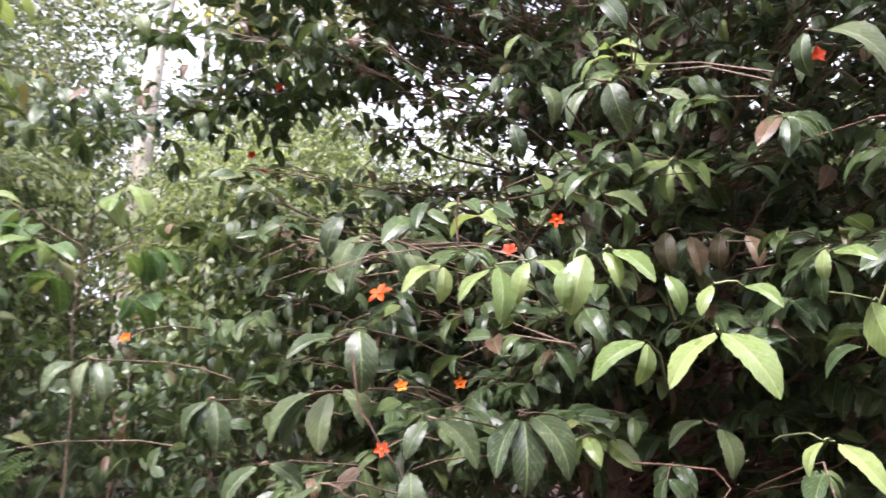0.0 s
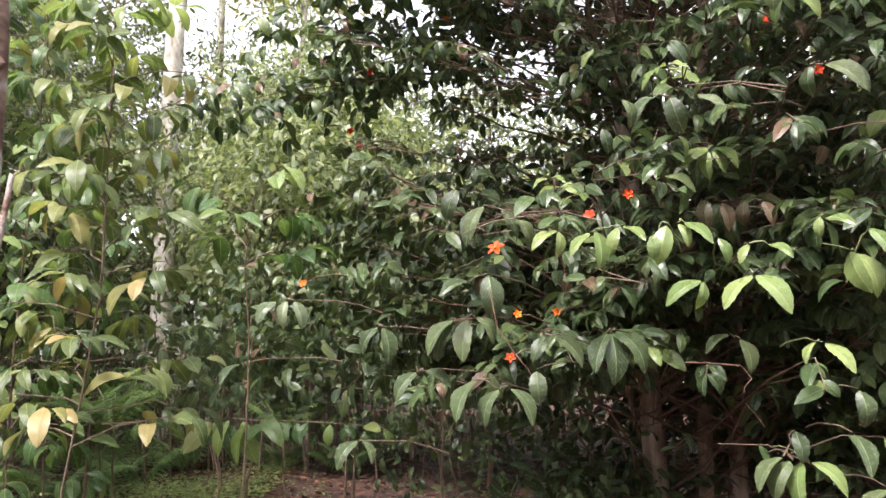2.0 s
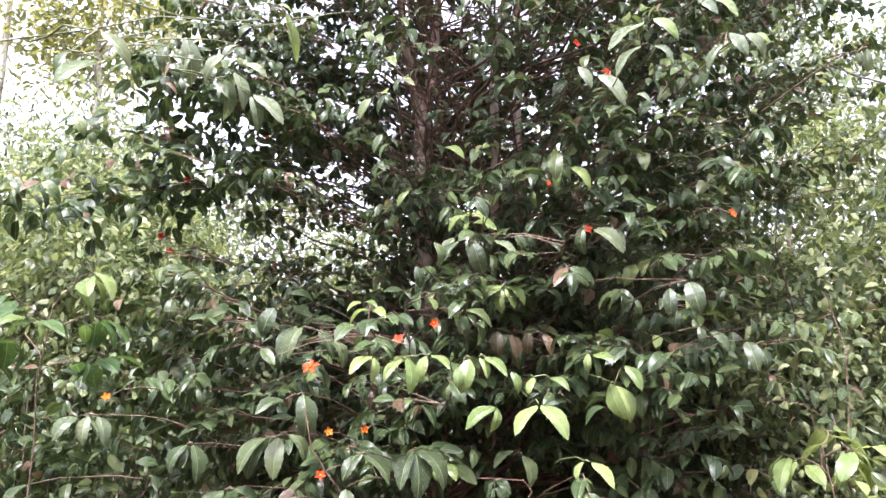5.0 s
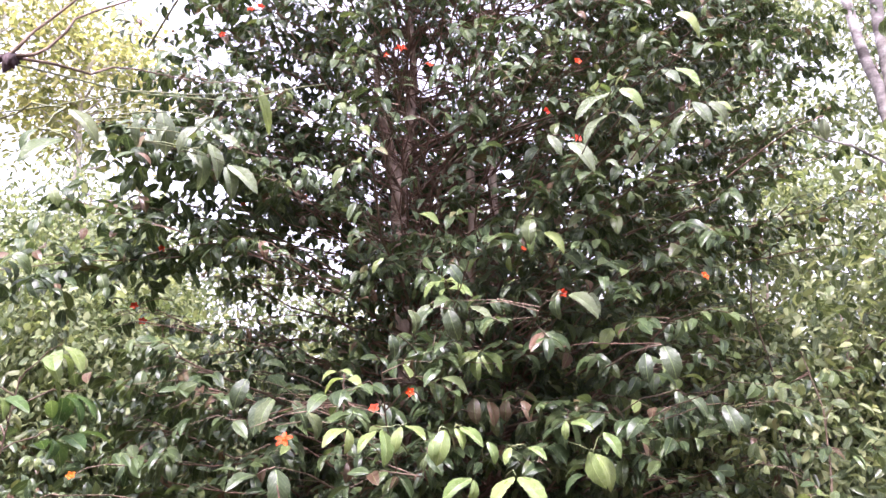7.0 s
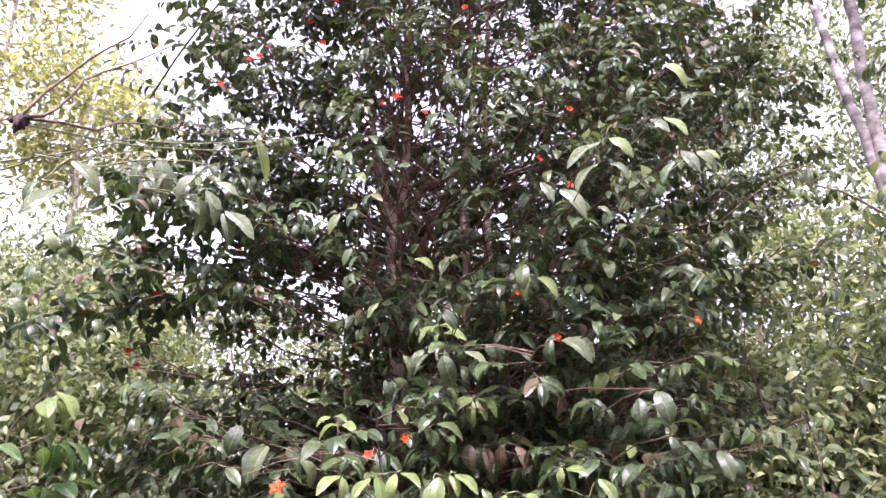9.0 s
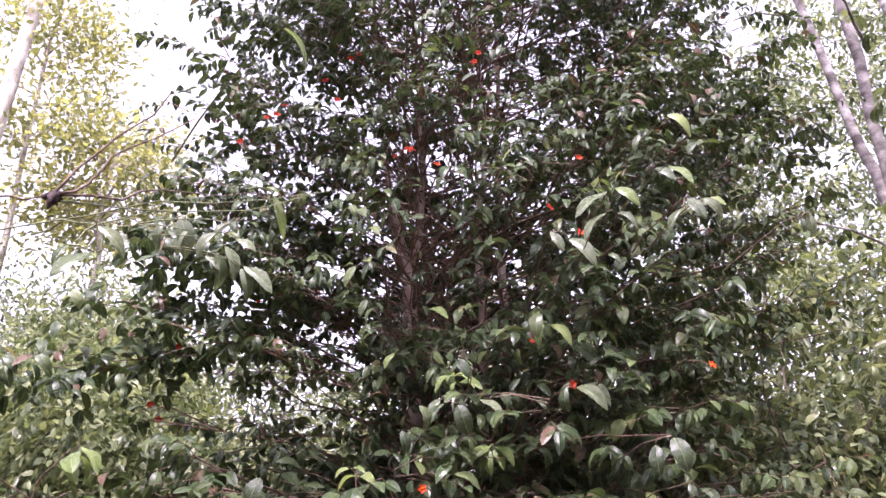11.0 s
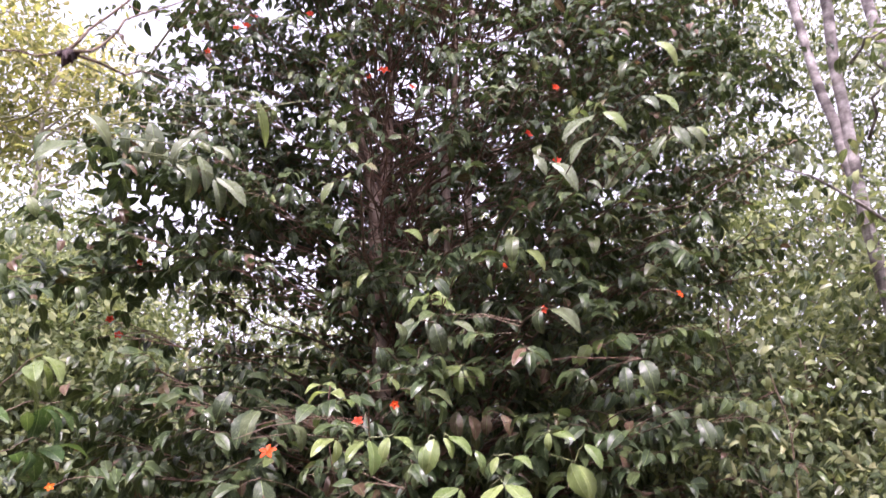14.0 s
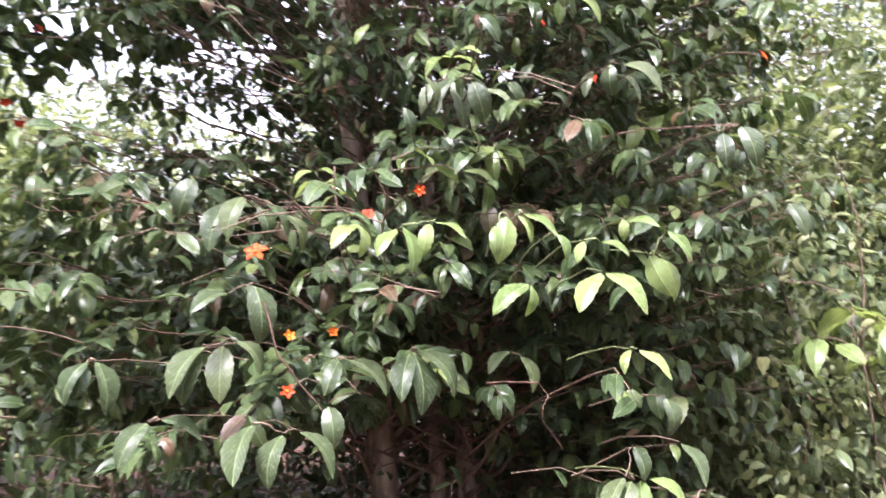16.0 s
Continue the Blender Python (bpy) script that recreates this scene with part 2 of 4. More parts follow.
FINE = [leaf_shape(12, 0.54, 0.2, 1.3, saw=0.04, wave=0.02), leaf_shape(12, 0.49, 0.3, 0.9, saw=0.035, wave=0.03), leaf_shape(12, 0.55, 0.15, 1.5, saw=0.04, wave=0.035), leaf_shape(12, 0.48, 0.35, 1.1, belly=0.53, saw=0.035, wave=0.02)]
MEDIUM = [leaf_shape(5, 0.50, 0.22, 1.2), leaf_shape(5, 0.44, 0.4, 0.7), leaf_shape(5, 0.47, 0.3, 1.6), leaf_shape(5, 0.48, 0.3, 0.4)]
FLAT = [leaf_shape(12, 0.46, 0.2, 0.9, belly=0.54, saw=0.03, wave=0.03), leaf_shape(12, 0.41, 0.3, 1.3, belly=0.53, saw=0.03, wave=0.02), leaf_shape(12, 0.49, 0.15, 0.6, belly=0.54, saw=0.03, wave=0.03)]

BROAD = [leaf_shape(12, 0.50, 0.18, 1.0, belly=0.52, saw=0.04, wave=0.025), leaf_shape(12, 0.45, 0.25, 1.3, belly=0.54, saw=0.035, wave=0.02), leaf_shape(12, 0.51, 0.12, 0.7, belly=0.5, saw=0.04, wave=0.03)]
SLIM = [leaf_shape(12, 0.42, 0.25, 0.9, saw=0.035, wave=0.025), leaf_shape(12, 0.38, 0.4, 1.3, saw=0.035, wave=0.02), leaf_shape(12, 0.44, 0.2, 0.5, belly=0.54, saw=0.035, wave=0.03)]

NARROW = [leaf_shape(12, 0.22, 0.5, 0.7, saw=0.03, wave=0.02), leaf_shape(12, 0.26, 0.6, 1.1, saw=0.03, wave=0.02)]


def small_leaf(width, fold):
    """A small far leaf: two quads folded at the midrib."""
    w = width / 2
    v = np.array([(0, 0, 0), (0, 1, 0), (-0.9 * w, 0.3, fold * w), (-0.85 * w, 0.7, fold * w * 0.5), (0.9 * w, 0.3, fold * w), (0.85 * w, 0.7, fold * w * 0.5)])
    return v, np.array([(0, 1, 3, 2), (0, 4, 5, 1)]), np.array([(0.5, 0), (0.5, 1), (0.05, 0.3), (0.1, 0.7), (0.95, 0.3), (0.9, 0.7)])


ROUGH = [small_leaf(0.44, 0.35), small_leaf(0.36, 0.6), small_leaf(0.48, 0.15)]
FERN = [leaf_shape(2, 0.24, 0.2, 0.3)]


def leaves(name, shapes, p, d, up, length, mat):
    """One mesh of many leaves: at p, along d, faces towards up."""
    p, d = np.asarray(p, float), unit(d)
    s = unit(np.cross(d, up))
    nrm = np.cross(s, d)
    length = np.asarray(length, float)
    vs, fs, us, base = [], [], [], 0
    pick = np.arange(len(p)) % len(shapes)
    for k, (v, f, uv) in enumerate(shapes):
        w = pick == k
        m = int(w.sum())
        if not m:
            continue
        L = length[w][:, None, None]
        q = p[w][:, None, :] + L * (v[None, :, 0:1] * s[w][:, None, :] + v[None, :, 1:2] * d[w][:, None, :] + v[None, :, 2:3] * nrm[w][:, None, :])
        vs.append(q.reshape(-1, 3))
        fs.append((f[None] + (np.arange(m) * len(v))[:, None, None]).reshape(-1, 4) + base)
        us.append(np.tile(uv, (m, 1)))
        base += m * len(v)
    return mesh_from(name, np.concatenate(vs), np.concatenate(fs), mat, np.concatenate(us))


def tube_data(points, radii, sides=8, wobble=0.0, rng=None):
    """A tapered tube along points, closed by tips: vertices and quads."""
    pts = np.asarray(points, float)
    t = unit(np.gradient(pts, axis=0))
    ref = np.array([0.31, 0.95, 0.05]) if abs(t[0, 2]) > 0.7 else np.array([0.05, 0.1, 1.0])
    a = unit(np.cross(t, ref))
    b = np.cross(t, a)
    ang = np.arange(sides) * 2 * math.pi / sides
    r = np.asarray(radii, float)[:, None] * np.ones(sides)
    if wobble and rng is not None:
        r = r * (1 + wobble * rng.normal(size=r.shape))
    ring = pts[:, None, :] + r[..., None] * (np.cos(ang)[None, :, None] * a[:, None, :] + np.sin(ang)[None, :, None] * b[:, None, :])
    v = ring.reshape(-1, 3)
    i, j = np.meshgrid(np.arange(len(pts) - 1), np.arange(sides), indexing="ij")
    j2 = (j + 1) % sides
    f = np.stack([i * sides + j, i * sides + j2, (i + 1) * sides + j2, (i + 1) * sides + j], -1).reshape(-1, 4)
    return v, f


def tubes_mesh(name, tubes, mat):
    vs, fs, base = [], [], 0
    for v, f in tubes:
        vs.append(v)
        fs.append(f + base)
        base += len(v)
    return mesh_from(name, np.concatenate(vs), np.concatenate(fs), mat)


def bend(a, b, sag=0.0, n=5, jitter=0.0, rng=None):
    """Points from a to b that sag in between (minus: arch)."""
    a, b = np.asarray(a, float), np.asarray(b, float)
    t = np.linspace(0, 1, n)[:, None]
    p = a + (b - a) * t
    p[:, 2] -= sag * 4 * (t * (1 - t))[:, 0]
    if jitter and rng is not None:
        p[1:-1] += rng.normal(size=(n - 2, 3)) * jitter
    return p


def through_points(way, n):
    """A smooth run of n points through the given ones, spaced by height."""
    w = np.asarray(way, float)
    at = np.linspace(0, len(w) - 1, n)
    return np.stack([np.interp(at, np.arange(len(w)), w[:, i]) for i in range(3)], -1)


def thing(name, at, label, category, group="", kind=""):
    e = new(name)
    e.location = at
    return tagged(e, label, category, group, kind)


def under(parent, name, mesh, label="", kind=""):
    """A part whose mesh is in the world's coordinates."""
    o = new(name, mesh)
    o.parent = parent
    o.matrix_parent_inverse = Matrix.Translation(parent.location).inverted()
    return tagged(o, label, kind=kind) if (label or kind) else o


LEAF_SHARED = {}


def one_leaf(parent, p, d, up, length, mat, which=0, shapes=None, name="leaf"):
    """A single leaf as a part; alike leaves share their mesh."""
    shapes = shapes or FINE
    key = (id(shapes), which % len(shapes), mat.name)
    if key not in LEAF_SHARED:
        v, f, uv = shapes[which % len(shapes)]
        LEAF_SHARED[key] = mesh_from("leaf", v, f, mat, uv)
    d = Vector(d).normalized()
    s = d.cross(Vector(up)).normalized()
    n3 = s.cross(d)
    m = Matrix((s, d, n3)).transposed().to_4x4() @ Matrix.Diagonal((length, length, length, 1))
    m.translation = Vector(p)
    o = new(name, LEAF_SHARED[key])
    o.parent = parent
    o.matrix_parent_inverse = Matrix.Translation(parent.location).inverted()
    o.matrix_basis = m
    return o


# ---- ground ----
def ground_height(x, y):
    return 0.05 * math.sin(0.7 * x + 0.3) * math.cos(0.6 * y) + 0.03 * math.sin(1.9 * x - 1.1 * y) + 0.02 * math.sin(3.7 * y + 2.3 * x)


def build_ground():
    rad = np.concatenate([np.linspace(0, 16, 81), np.geomspace(17, 900, 26)])
    n = 120
    v = []
    for r in rad:
        for k in range(n):
            a = 2 * math.pi * k / n
            x, y = r * math.sin(a), 4 + r * math.cos(a)
            v.append((x, y, ground_height(x, y) * (1 if r < 30 else 0.3)))
    f = [(i * n + k, (i + 1) * n + k, (i + 1) * n + (k + 1) % n, i * n + (k + 1) % n) for i in range(len(rad) - 1) for k in range(n)]
    o = new("ground", mesh_from("ground", v, f, M_SOIL))
    tagged(o, "reddish-brown forest floor of bare soil", "ground", kind="structure")


build_ground()


# ---- the flowering tree ----
AXIS = np.array([1.06, 3.12])
WIDE, DEEP = 1.30, 1.05


def crown_radius(z):
    return float(np.interp(z, [0.3, 0.8, 1.3, 1.8, 2.6, 3.4, 4.4, 5.8, 7.0, 8.2], [0.9, 1.25, 1.48, 1.55, 1.58, 1.66, 1.72, 1.7, 1.35, 0.5]))


HOLLOWS = np.array([  # openings among the leaves, partly lined up with the camera's view: centre, half sizes
    ((-0.40, 2.30, 2.42), (0.36, 0.45, 0.19)),
    ((-0.36, 2.85, 2.57), (0.40, 0.45, 0.21)),
    ((-0.30, 3.40, 2.76), (0.44, 0.45, 0.23)),
    ((0.06, 3.4, 2.95), (0.26, 0.8, 0.34)),
    ((-0.06, 2.60, 2.76), (0.23, 1.4, 0.32)),
    ((0.30, 1.80, 3.02), (0.22, 0.75, 0.36)),
    ((0.46, 2.40, 3.45), (0.27, 0.6, 0.62)),
    ((0.62, 2.90, 3.85), (0.30, 0.45, 0.60)),
    ((0.95, 2.30, 3.28), (0.13, 0.6, 0.28)),
    ((0.85, 2.0, 0.55), (0.7, 0.9, 0.42)),
    ((1.00, 1.80, 2.35), (0.15, 0.8, 0.17)),
])


def in_hollow(p, rows=HOLLOWS):
    q = (p[:, None, :] - rows[None, :, 0]) / rows[None, :, 1]
    return ((q ** 2).sum(-1) < 1).any(1)


def under_skirt(p):
    return p[:, 2] < np.interp(p[:, 0], [-1.2, -0.4, 0.95, 1.25, 1.9], [1.05, 1.18, 1.28, 0.8, 0.3])


# flowers
STARS = [(-0.178, 2.02, 1.80), (-0.15, 1.853, 1.385), (0.30, 1.85, 1.97), (-0.11, 1.95, 1.54), (0.05, 2.02, 1.55), (-0.949, 2.176, 1.686), (1.49, 1.43, 2.41),
         (0.44, 2.37, 3.97), (0.36, 2.39, 3.92), (-0.33, 3.15, 3.25), (0.03, 3.12, 3.32), (-0.52, 2.51, 3.97)]
REDS = [(0.59, 2.32, 3.85), (0.19, 2.01, 1.92), (0.96, 1.70, 3.27), (1.08, 1.66, 3.12), (1.33, 1.98, 3.79), (0.87, 2.22, 4.66), (0.85, 2.24, 4.60), (0.16, 2.44, 4.68), (0.10, 2.44, 4.64),
        (-0.05, 2.47, 4.46), (-0.29, 2.5, 4.25), (-0.38, 2.5, 4.15), (-0.33, 2.5, 4.18), (0.02, 2.46, 4.32), (-0.71, 3.15, 3.43), (-0.76, 3.15, 2.94), (-0.87, 3.14, 2.6), (-0.82, 3.15, 2.52),
        (0.84, 1.84, 2.62), (0.99, 1.77, 2.40)]

# leaves placed and turned to fit the camera's view: where each begins, how far it swings from hanging
# straight down (degrees, to the right), and its length
CHAIN = [
    (0.001, 1.63, 1.809, -58, 0.116), (0.001, 1.63, 1.809, 9, 0.092), (0.109, 1.63, 1.802, -36, 0.108), (0.125, 1.63, 1.81, 14, 0.141),
    (0.195, 1.6, 1.814, -16, 0.102), (0.207, 1.6, 1.816, 53, 0.105), (0.271, 1.34, 1.781, -8, 0.124), (0.234, 1.34, 1.754, -7, 0.081),
    (0.318, 1.34, 1.787, 43, 0.108), (0.303, 1.34, 1.783, 22, 0.079), (0.416, 1.34, 1.738, 21, 0.085), (0.507, 1.34, 1.718, -19, 0.064),
    (0.562, 1.34, 1.715, 59, 0.085), (0.81, 1.5, 1.822, -7, 0.074), (0.822, 1.5, 1.815, 66, 0.097), (0.895, 1.5, 1.713, 1, 0.15),
    (0.913, 1.5, 1.705, 24, 0.158), (0.931, 1.45, 1.777, 24, 0.115),
]
PAIRS = [
    (0.412, 1.46, 1.621, -54, 0.136), (0.41, 1.46, 1.621, 4, 0.093), (0.473, 1.243, 1.621, -35, 0.131), (0.473, 1.243, 1.621, 36, 0.147),
    (0.75, 1.47, 1.426, -33, 0.079), (0.772, 1.47, 1.426, 32, 0.123), (0.618, 1.35, 1.097, -13, 0.13), (0.639, 1.35, 1.093, 49, 0.13),
    (0.623, 1.88, 2.149, -52, 0.12), (0.614, 1.88, 2.14, -8, 0.113), (0.637, 1.88, 2.149, 52, 0.125), (0.632, 1.88, 2.14, 21, 0.1),
    (0.845, 1.68, 2.655, -22, 0.111), (0.867, 1.68, 2.651, 50, 0.142), (0.237, 2.0, 2.592, -29, 0.088), (0.402, 2.0, 2.818, 69, 0.119),
    (0.702, 2.0, 2.625, -54, 0.095), (0.848, 2.0, 2.644, -4, 0.079),
]
LOW = [
    (-0.223, 1.95, 1.956, -31, 0.148), (-0.163, 1.95, 1.943, 27, 0.129), (-0.104, 1.95, 1.907, 32, 0.129), (-0.342, 1.95, 1.528, -42, 0.172),
    (-0.353, 1.95, 1.517, -25, 0.157), (-0.297, 1.95, 1.532, -9, 0.162), (-0.265, 1.95, 1.539, 46, 0.129), (-0.035, 1.75, 1.461, -21, 0.105),
    (-0.014, 1.75, 1.459, 51, 0.149), (0.18, 1.75, 1.469, -21, 0.153), (0.201, 1.75, 1.473, 45, 0.18), (0.189, 1.75, 1.465, 8, 0.176),
    (-0.074, 1.75, 1.347, 3, 0.12), (-0.279, 1.72, 1.32, -29, 0.17), (-0.201, 1.72, 1.287, -35, 0.144), (-0.17, 1.72, 1.291, 34, 0.152),
    (-0.221, 1.9, 1.693, 9, 0.173), (-0.288, 1.9, 1.666, -65, 0.129),
]
SHEEN = [
    (-0.984, 2.03, 1.617, -17, 0.113), (-0.957, 2.03, 1.617, 17, 0.118), (-1.02, 2.03, 1.612, -52, 0.12),
]
LOW2 = [
    (-0.485, 1.99, 1.337, -42, 0.143), (-0.462, 1.99, 1.342, 55, 0.123), (-0.63, 1.99, 1.506, -41, 0.122), (-0.616, 1.99, 1.511, 15, 0.149),
    (-0.639, 1.99, 1.5, -11, 0.087), (-1.156, 2.03, 1.379, -48, 0.115),
    (-0.69, 1.84, 1.111, -48, 0.128), (-0.681, 1.84, 1.111, 29, 0.093), (0.753, 2.04, 1.437, 22, 0.145), (0.716, 2.04, 1.454, -50, 0.123),
    (0.592, 1.35, 1.097, -29, 0.128), (0.567, 1.35, 1.108, -38, 0.127), (0.603, 1.35, 1.18, 14, 0.093), (0.77, 1.35, 1.17, 20, 0.129),
    (0.883, 1.5, 1.282, 14, 0.124), (0.952, 1.5, 0.981, -35, 0.145), (0.971, 1.5, 0.977, 5, 0.145), (1.01, 1.5, 0.988, 31, 0.107),
]
BROWN = [
    (0.619, 1.95, 1.968, -5, 0.121), (0.681, 1.95, 1.956, 13, 0.115), (0.77, 1.95, 1.961, -7, 0.103), (0.836, 1.95, 1.957, 19, 0.106),
]
HIGH = [
    (0.462, 1.86, 2.367, 10, 0.166), (0.402, 1.86, 2.348, -28, 0.127), (0.576, 1.86, 2.35, 44, 0.128), (0.96, 1.72, 2.407, -23, 0.105),
    (1.034, 1.72, 2.399, 53, 0.159), (0.793, 0.92, 2.898, -52, 0.158), (0.772, 0.92, 2.803, -51, 0.141), (0.804, 0.92, 2.805, 57, 0.104),
    (0.687, 1.22, 2.873, 20, 0.102), (0.767, 1.22, 2.85, 34, 0.167), (0.929, 1.22, 2.785, 61, 0.073), (1.064, 0.84, 2.858, 21, 0.108),
    (1.037, 0.84, 2.809, -36, 0.103), (1.128, 0.84, 2.863, 30, 0.12), (1.079, 1.0, 3.09, 33, 0.101), (1.036, 1.0, 3.245, -21, 0.084),
    (0.6, 1.0, 3.161, 4, 0.055), (1.09, 0.36, 2.537, -3, 0.065), (1.052, 0.36, 2.516, 7, 0.04),
]
HIGH2 = [
    (1.138, 1.3, 2.08, 15, 0.143), (1.059, 1.3, 2.052, -3, 0.116), (0.802, 1.466, 2.306, -14, 0.106), (0.842, 1.466, 2.308, 51, 0.159),
    (0.407, 1.654, 2.275, 8, 0.137), (0.35, 1.654, 2.275, -37, 0.113), (0.242, 1.654, 2.268, 26, 0.11), (0.168, 1.654, 2.166, 11, 0.094),
    (0.987, 1.78, 2.599, 60, 0.177), (0.751, 1.78, 2.427, -35, 0.081), (0.811, 1.78, 2.329, 55, 0.079), (1.245, 1.4, 1.925, 9, 0.079),
    (1.288, 1.4, 1.904, 43, 0.113), (1.458, 1.4, 1.874, 14, 0.132), (1.512, 1.4, 1.844, 25, 0.1), (-0.147, 2.2, 2.098, -116, 0.122),
    (-0.313, 2.2, 2.076, -20, 0.146), (-0.216, 2.2, 2.001, -23, 0.184), (-0.12, 2.2, 1.989, 20, 0.128), (-0.05, 2.2, 1.929, 25, 0.112),
]
LIME = [
    (0.804, 0.9, 2.902, 39, 0.119), (1.101, 0.9, 3.28, 42, 0.141), (1.06, 0.9, 3.034, 34, 0.126), (1.217, 0.9, 2.906, 50, 0.071),
]
OVER = [
    (-0.865, 0.72, 2.474, 46, 0.11), (-0.917, 0.72, 2.41, -30, 0.076), (-0.858, 0.72, 2.395, -41, 0.121), (-0.895, 0.72, 2.401, -4, 0.04),
    (-0.537, 1.55, 2.944, -38, 0.087), (-0.583, 1.55, 2.9, -34, 0.132), (-0.517, 1.55, 2.88, 52, 0.099), (-0.748, 1.9, 3.152, 11, 0.2),
    (-0.706, 1.9, 3.072, -27, 0.128), (-0.471, 1.9, 2.928, 39, 0.185), (-0.549, 1.9, 3.019, 21, 0.17), (-0.583, 1.9, 2.983, 13, 0.181),
    (-0.631, 1.9, 2.961, 37, 0.096), (-0.475, 1.9, 2.918, 16, 0.156), (-0.818, 1.9, 3.101, -13, 0.127),
]
OVERLIME = [
    (-0.4, 1.2, 2.899, 13, 0.165), (-0.43, 1.2, 2.915, 79, 0.064),
]
VIEWED_FROM = np.array([-0.45, -0.92, 1.5])
POSED = CHAIN + PAIRS + LOW + LOW2 + SHEEN + BROWN + HIGH + HIGH2 + LIME
# view lines from the camera are kept clear to flowers and posed leaves
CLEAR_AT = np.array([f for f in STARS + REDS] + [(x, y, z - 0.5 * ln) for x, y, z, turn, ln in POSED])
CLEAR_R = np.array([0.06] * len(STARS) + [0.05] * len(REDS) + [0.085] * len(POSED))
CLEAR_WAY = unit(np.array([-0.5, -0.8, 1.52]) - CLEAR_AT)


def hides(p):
    """Which leaves at p would block the camera's view of a flower or an outstanding leaf."""
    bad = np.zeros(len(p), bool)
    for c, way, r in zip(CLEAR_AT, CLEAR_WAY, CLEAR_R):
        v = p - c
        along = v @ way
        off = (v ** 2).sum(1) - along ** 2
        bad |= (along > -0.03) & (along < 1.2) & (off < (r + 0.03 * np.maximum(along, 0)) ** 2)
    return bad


def spray(rng, base, tip, sag, count, size, wide=1.0):
    """A leafy twig with its leaves in hanging pairs: its points and, for each leaf, place, direction, face and length."""
    pts = bend(base, tip, sag, 5, 0.012, rng)
    run = pts[-1] - pts[0]
    out = unit(np.array([run[0], run[1], 0.0]) + 1e-6)
    across = np.array([-out[1], out[0], 0.0])
    got = []
    pairs = (count + 1) // 2
    droop = rng.uniform(-0.15, 0.85)
    for k in range(count):
        t = 0.25 + 0.75 * (k // 2 + 0.7) / pairs
        p = np.array([np.interp(t, np.linspace(0, 1, 5), pts[:, i]) for i in range(3)])
        s = 1 if k % 2 else -1
        d = out * rng.uniform(0.2, 0.7) + across * s * wide * rng.uniform(0.45, 0.9) + np.array([0, 0, -droop * rng.uniform(0.5, 1.2)]) + rng.normal(size=3) * 0.15
        up = np.array([0, 0, 0.9]) + out * rng.uniform(0.0, 0.8) + rng.normal(size=3) * 0.3
        got.append((p, unit(d), up, size * rng.uniform(0.65, 1.2)))
    return pts, got


def star_flower(name, lobes, length, spread, mat, tilt=0.35, wide=0.55):
    """A small star: boat-shaped lobes round a core."""
    vs, fs, base = [], [], 0
    v, f, _ = leaf_shape(5, wide, 0.5, -spread, belly=0.55, stalk=0.05)
    for k in range(lobes):
        a = 2 * math.pi * k / lobes
        ca, sa_ = math.cos(a), math.sin(a)
        y = v[:, 1] * math.cos(tilt) - v[:, 2] * math.sin(tilt)
        z = v[:, 1] * math.sin(tilt) + v[:, 2] * math.cos(tilt)
        x = v[:, 0]
        for dz in (0.0, -0.05):
            q = np.stack([x * ca - y * sa_, x * sa_ + y * ca, z + dz], -1) * length
            vs.append(q)
            fs.append(f + base)
            base += len(q)
    return mesh_from(name, np.concatenate(vs), np.concatenate(fs), mat)


def ball_mesh(name, r, mat, squash=1.0):
    bm = bmesh.new()
    bmesh.ops.create_icosphere(bm, subdivisions=2, radius=r)
    for v in bm.verts:
        v.co.z *= squash
    me = bpy.data.meshes.new(name)
    bm.to_mesh(me)
    bm.free()
    me.materials.append(mat)
    for p in me.polygons:
        p.use_smooth = True
    return me


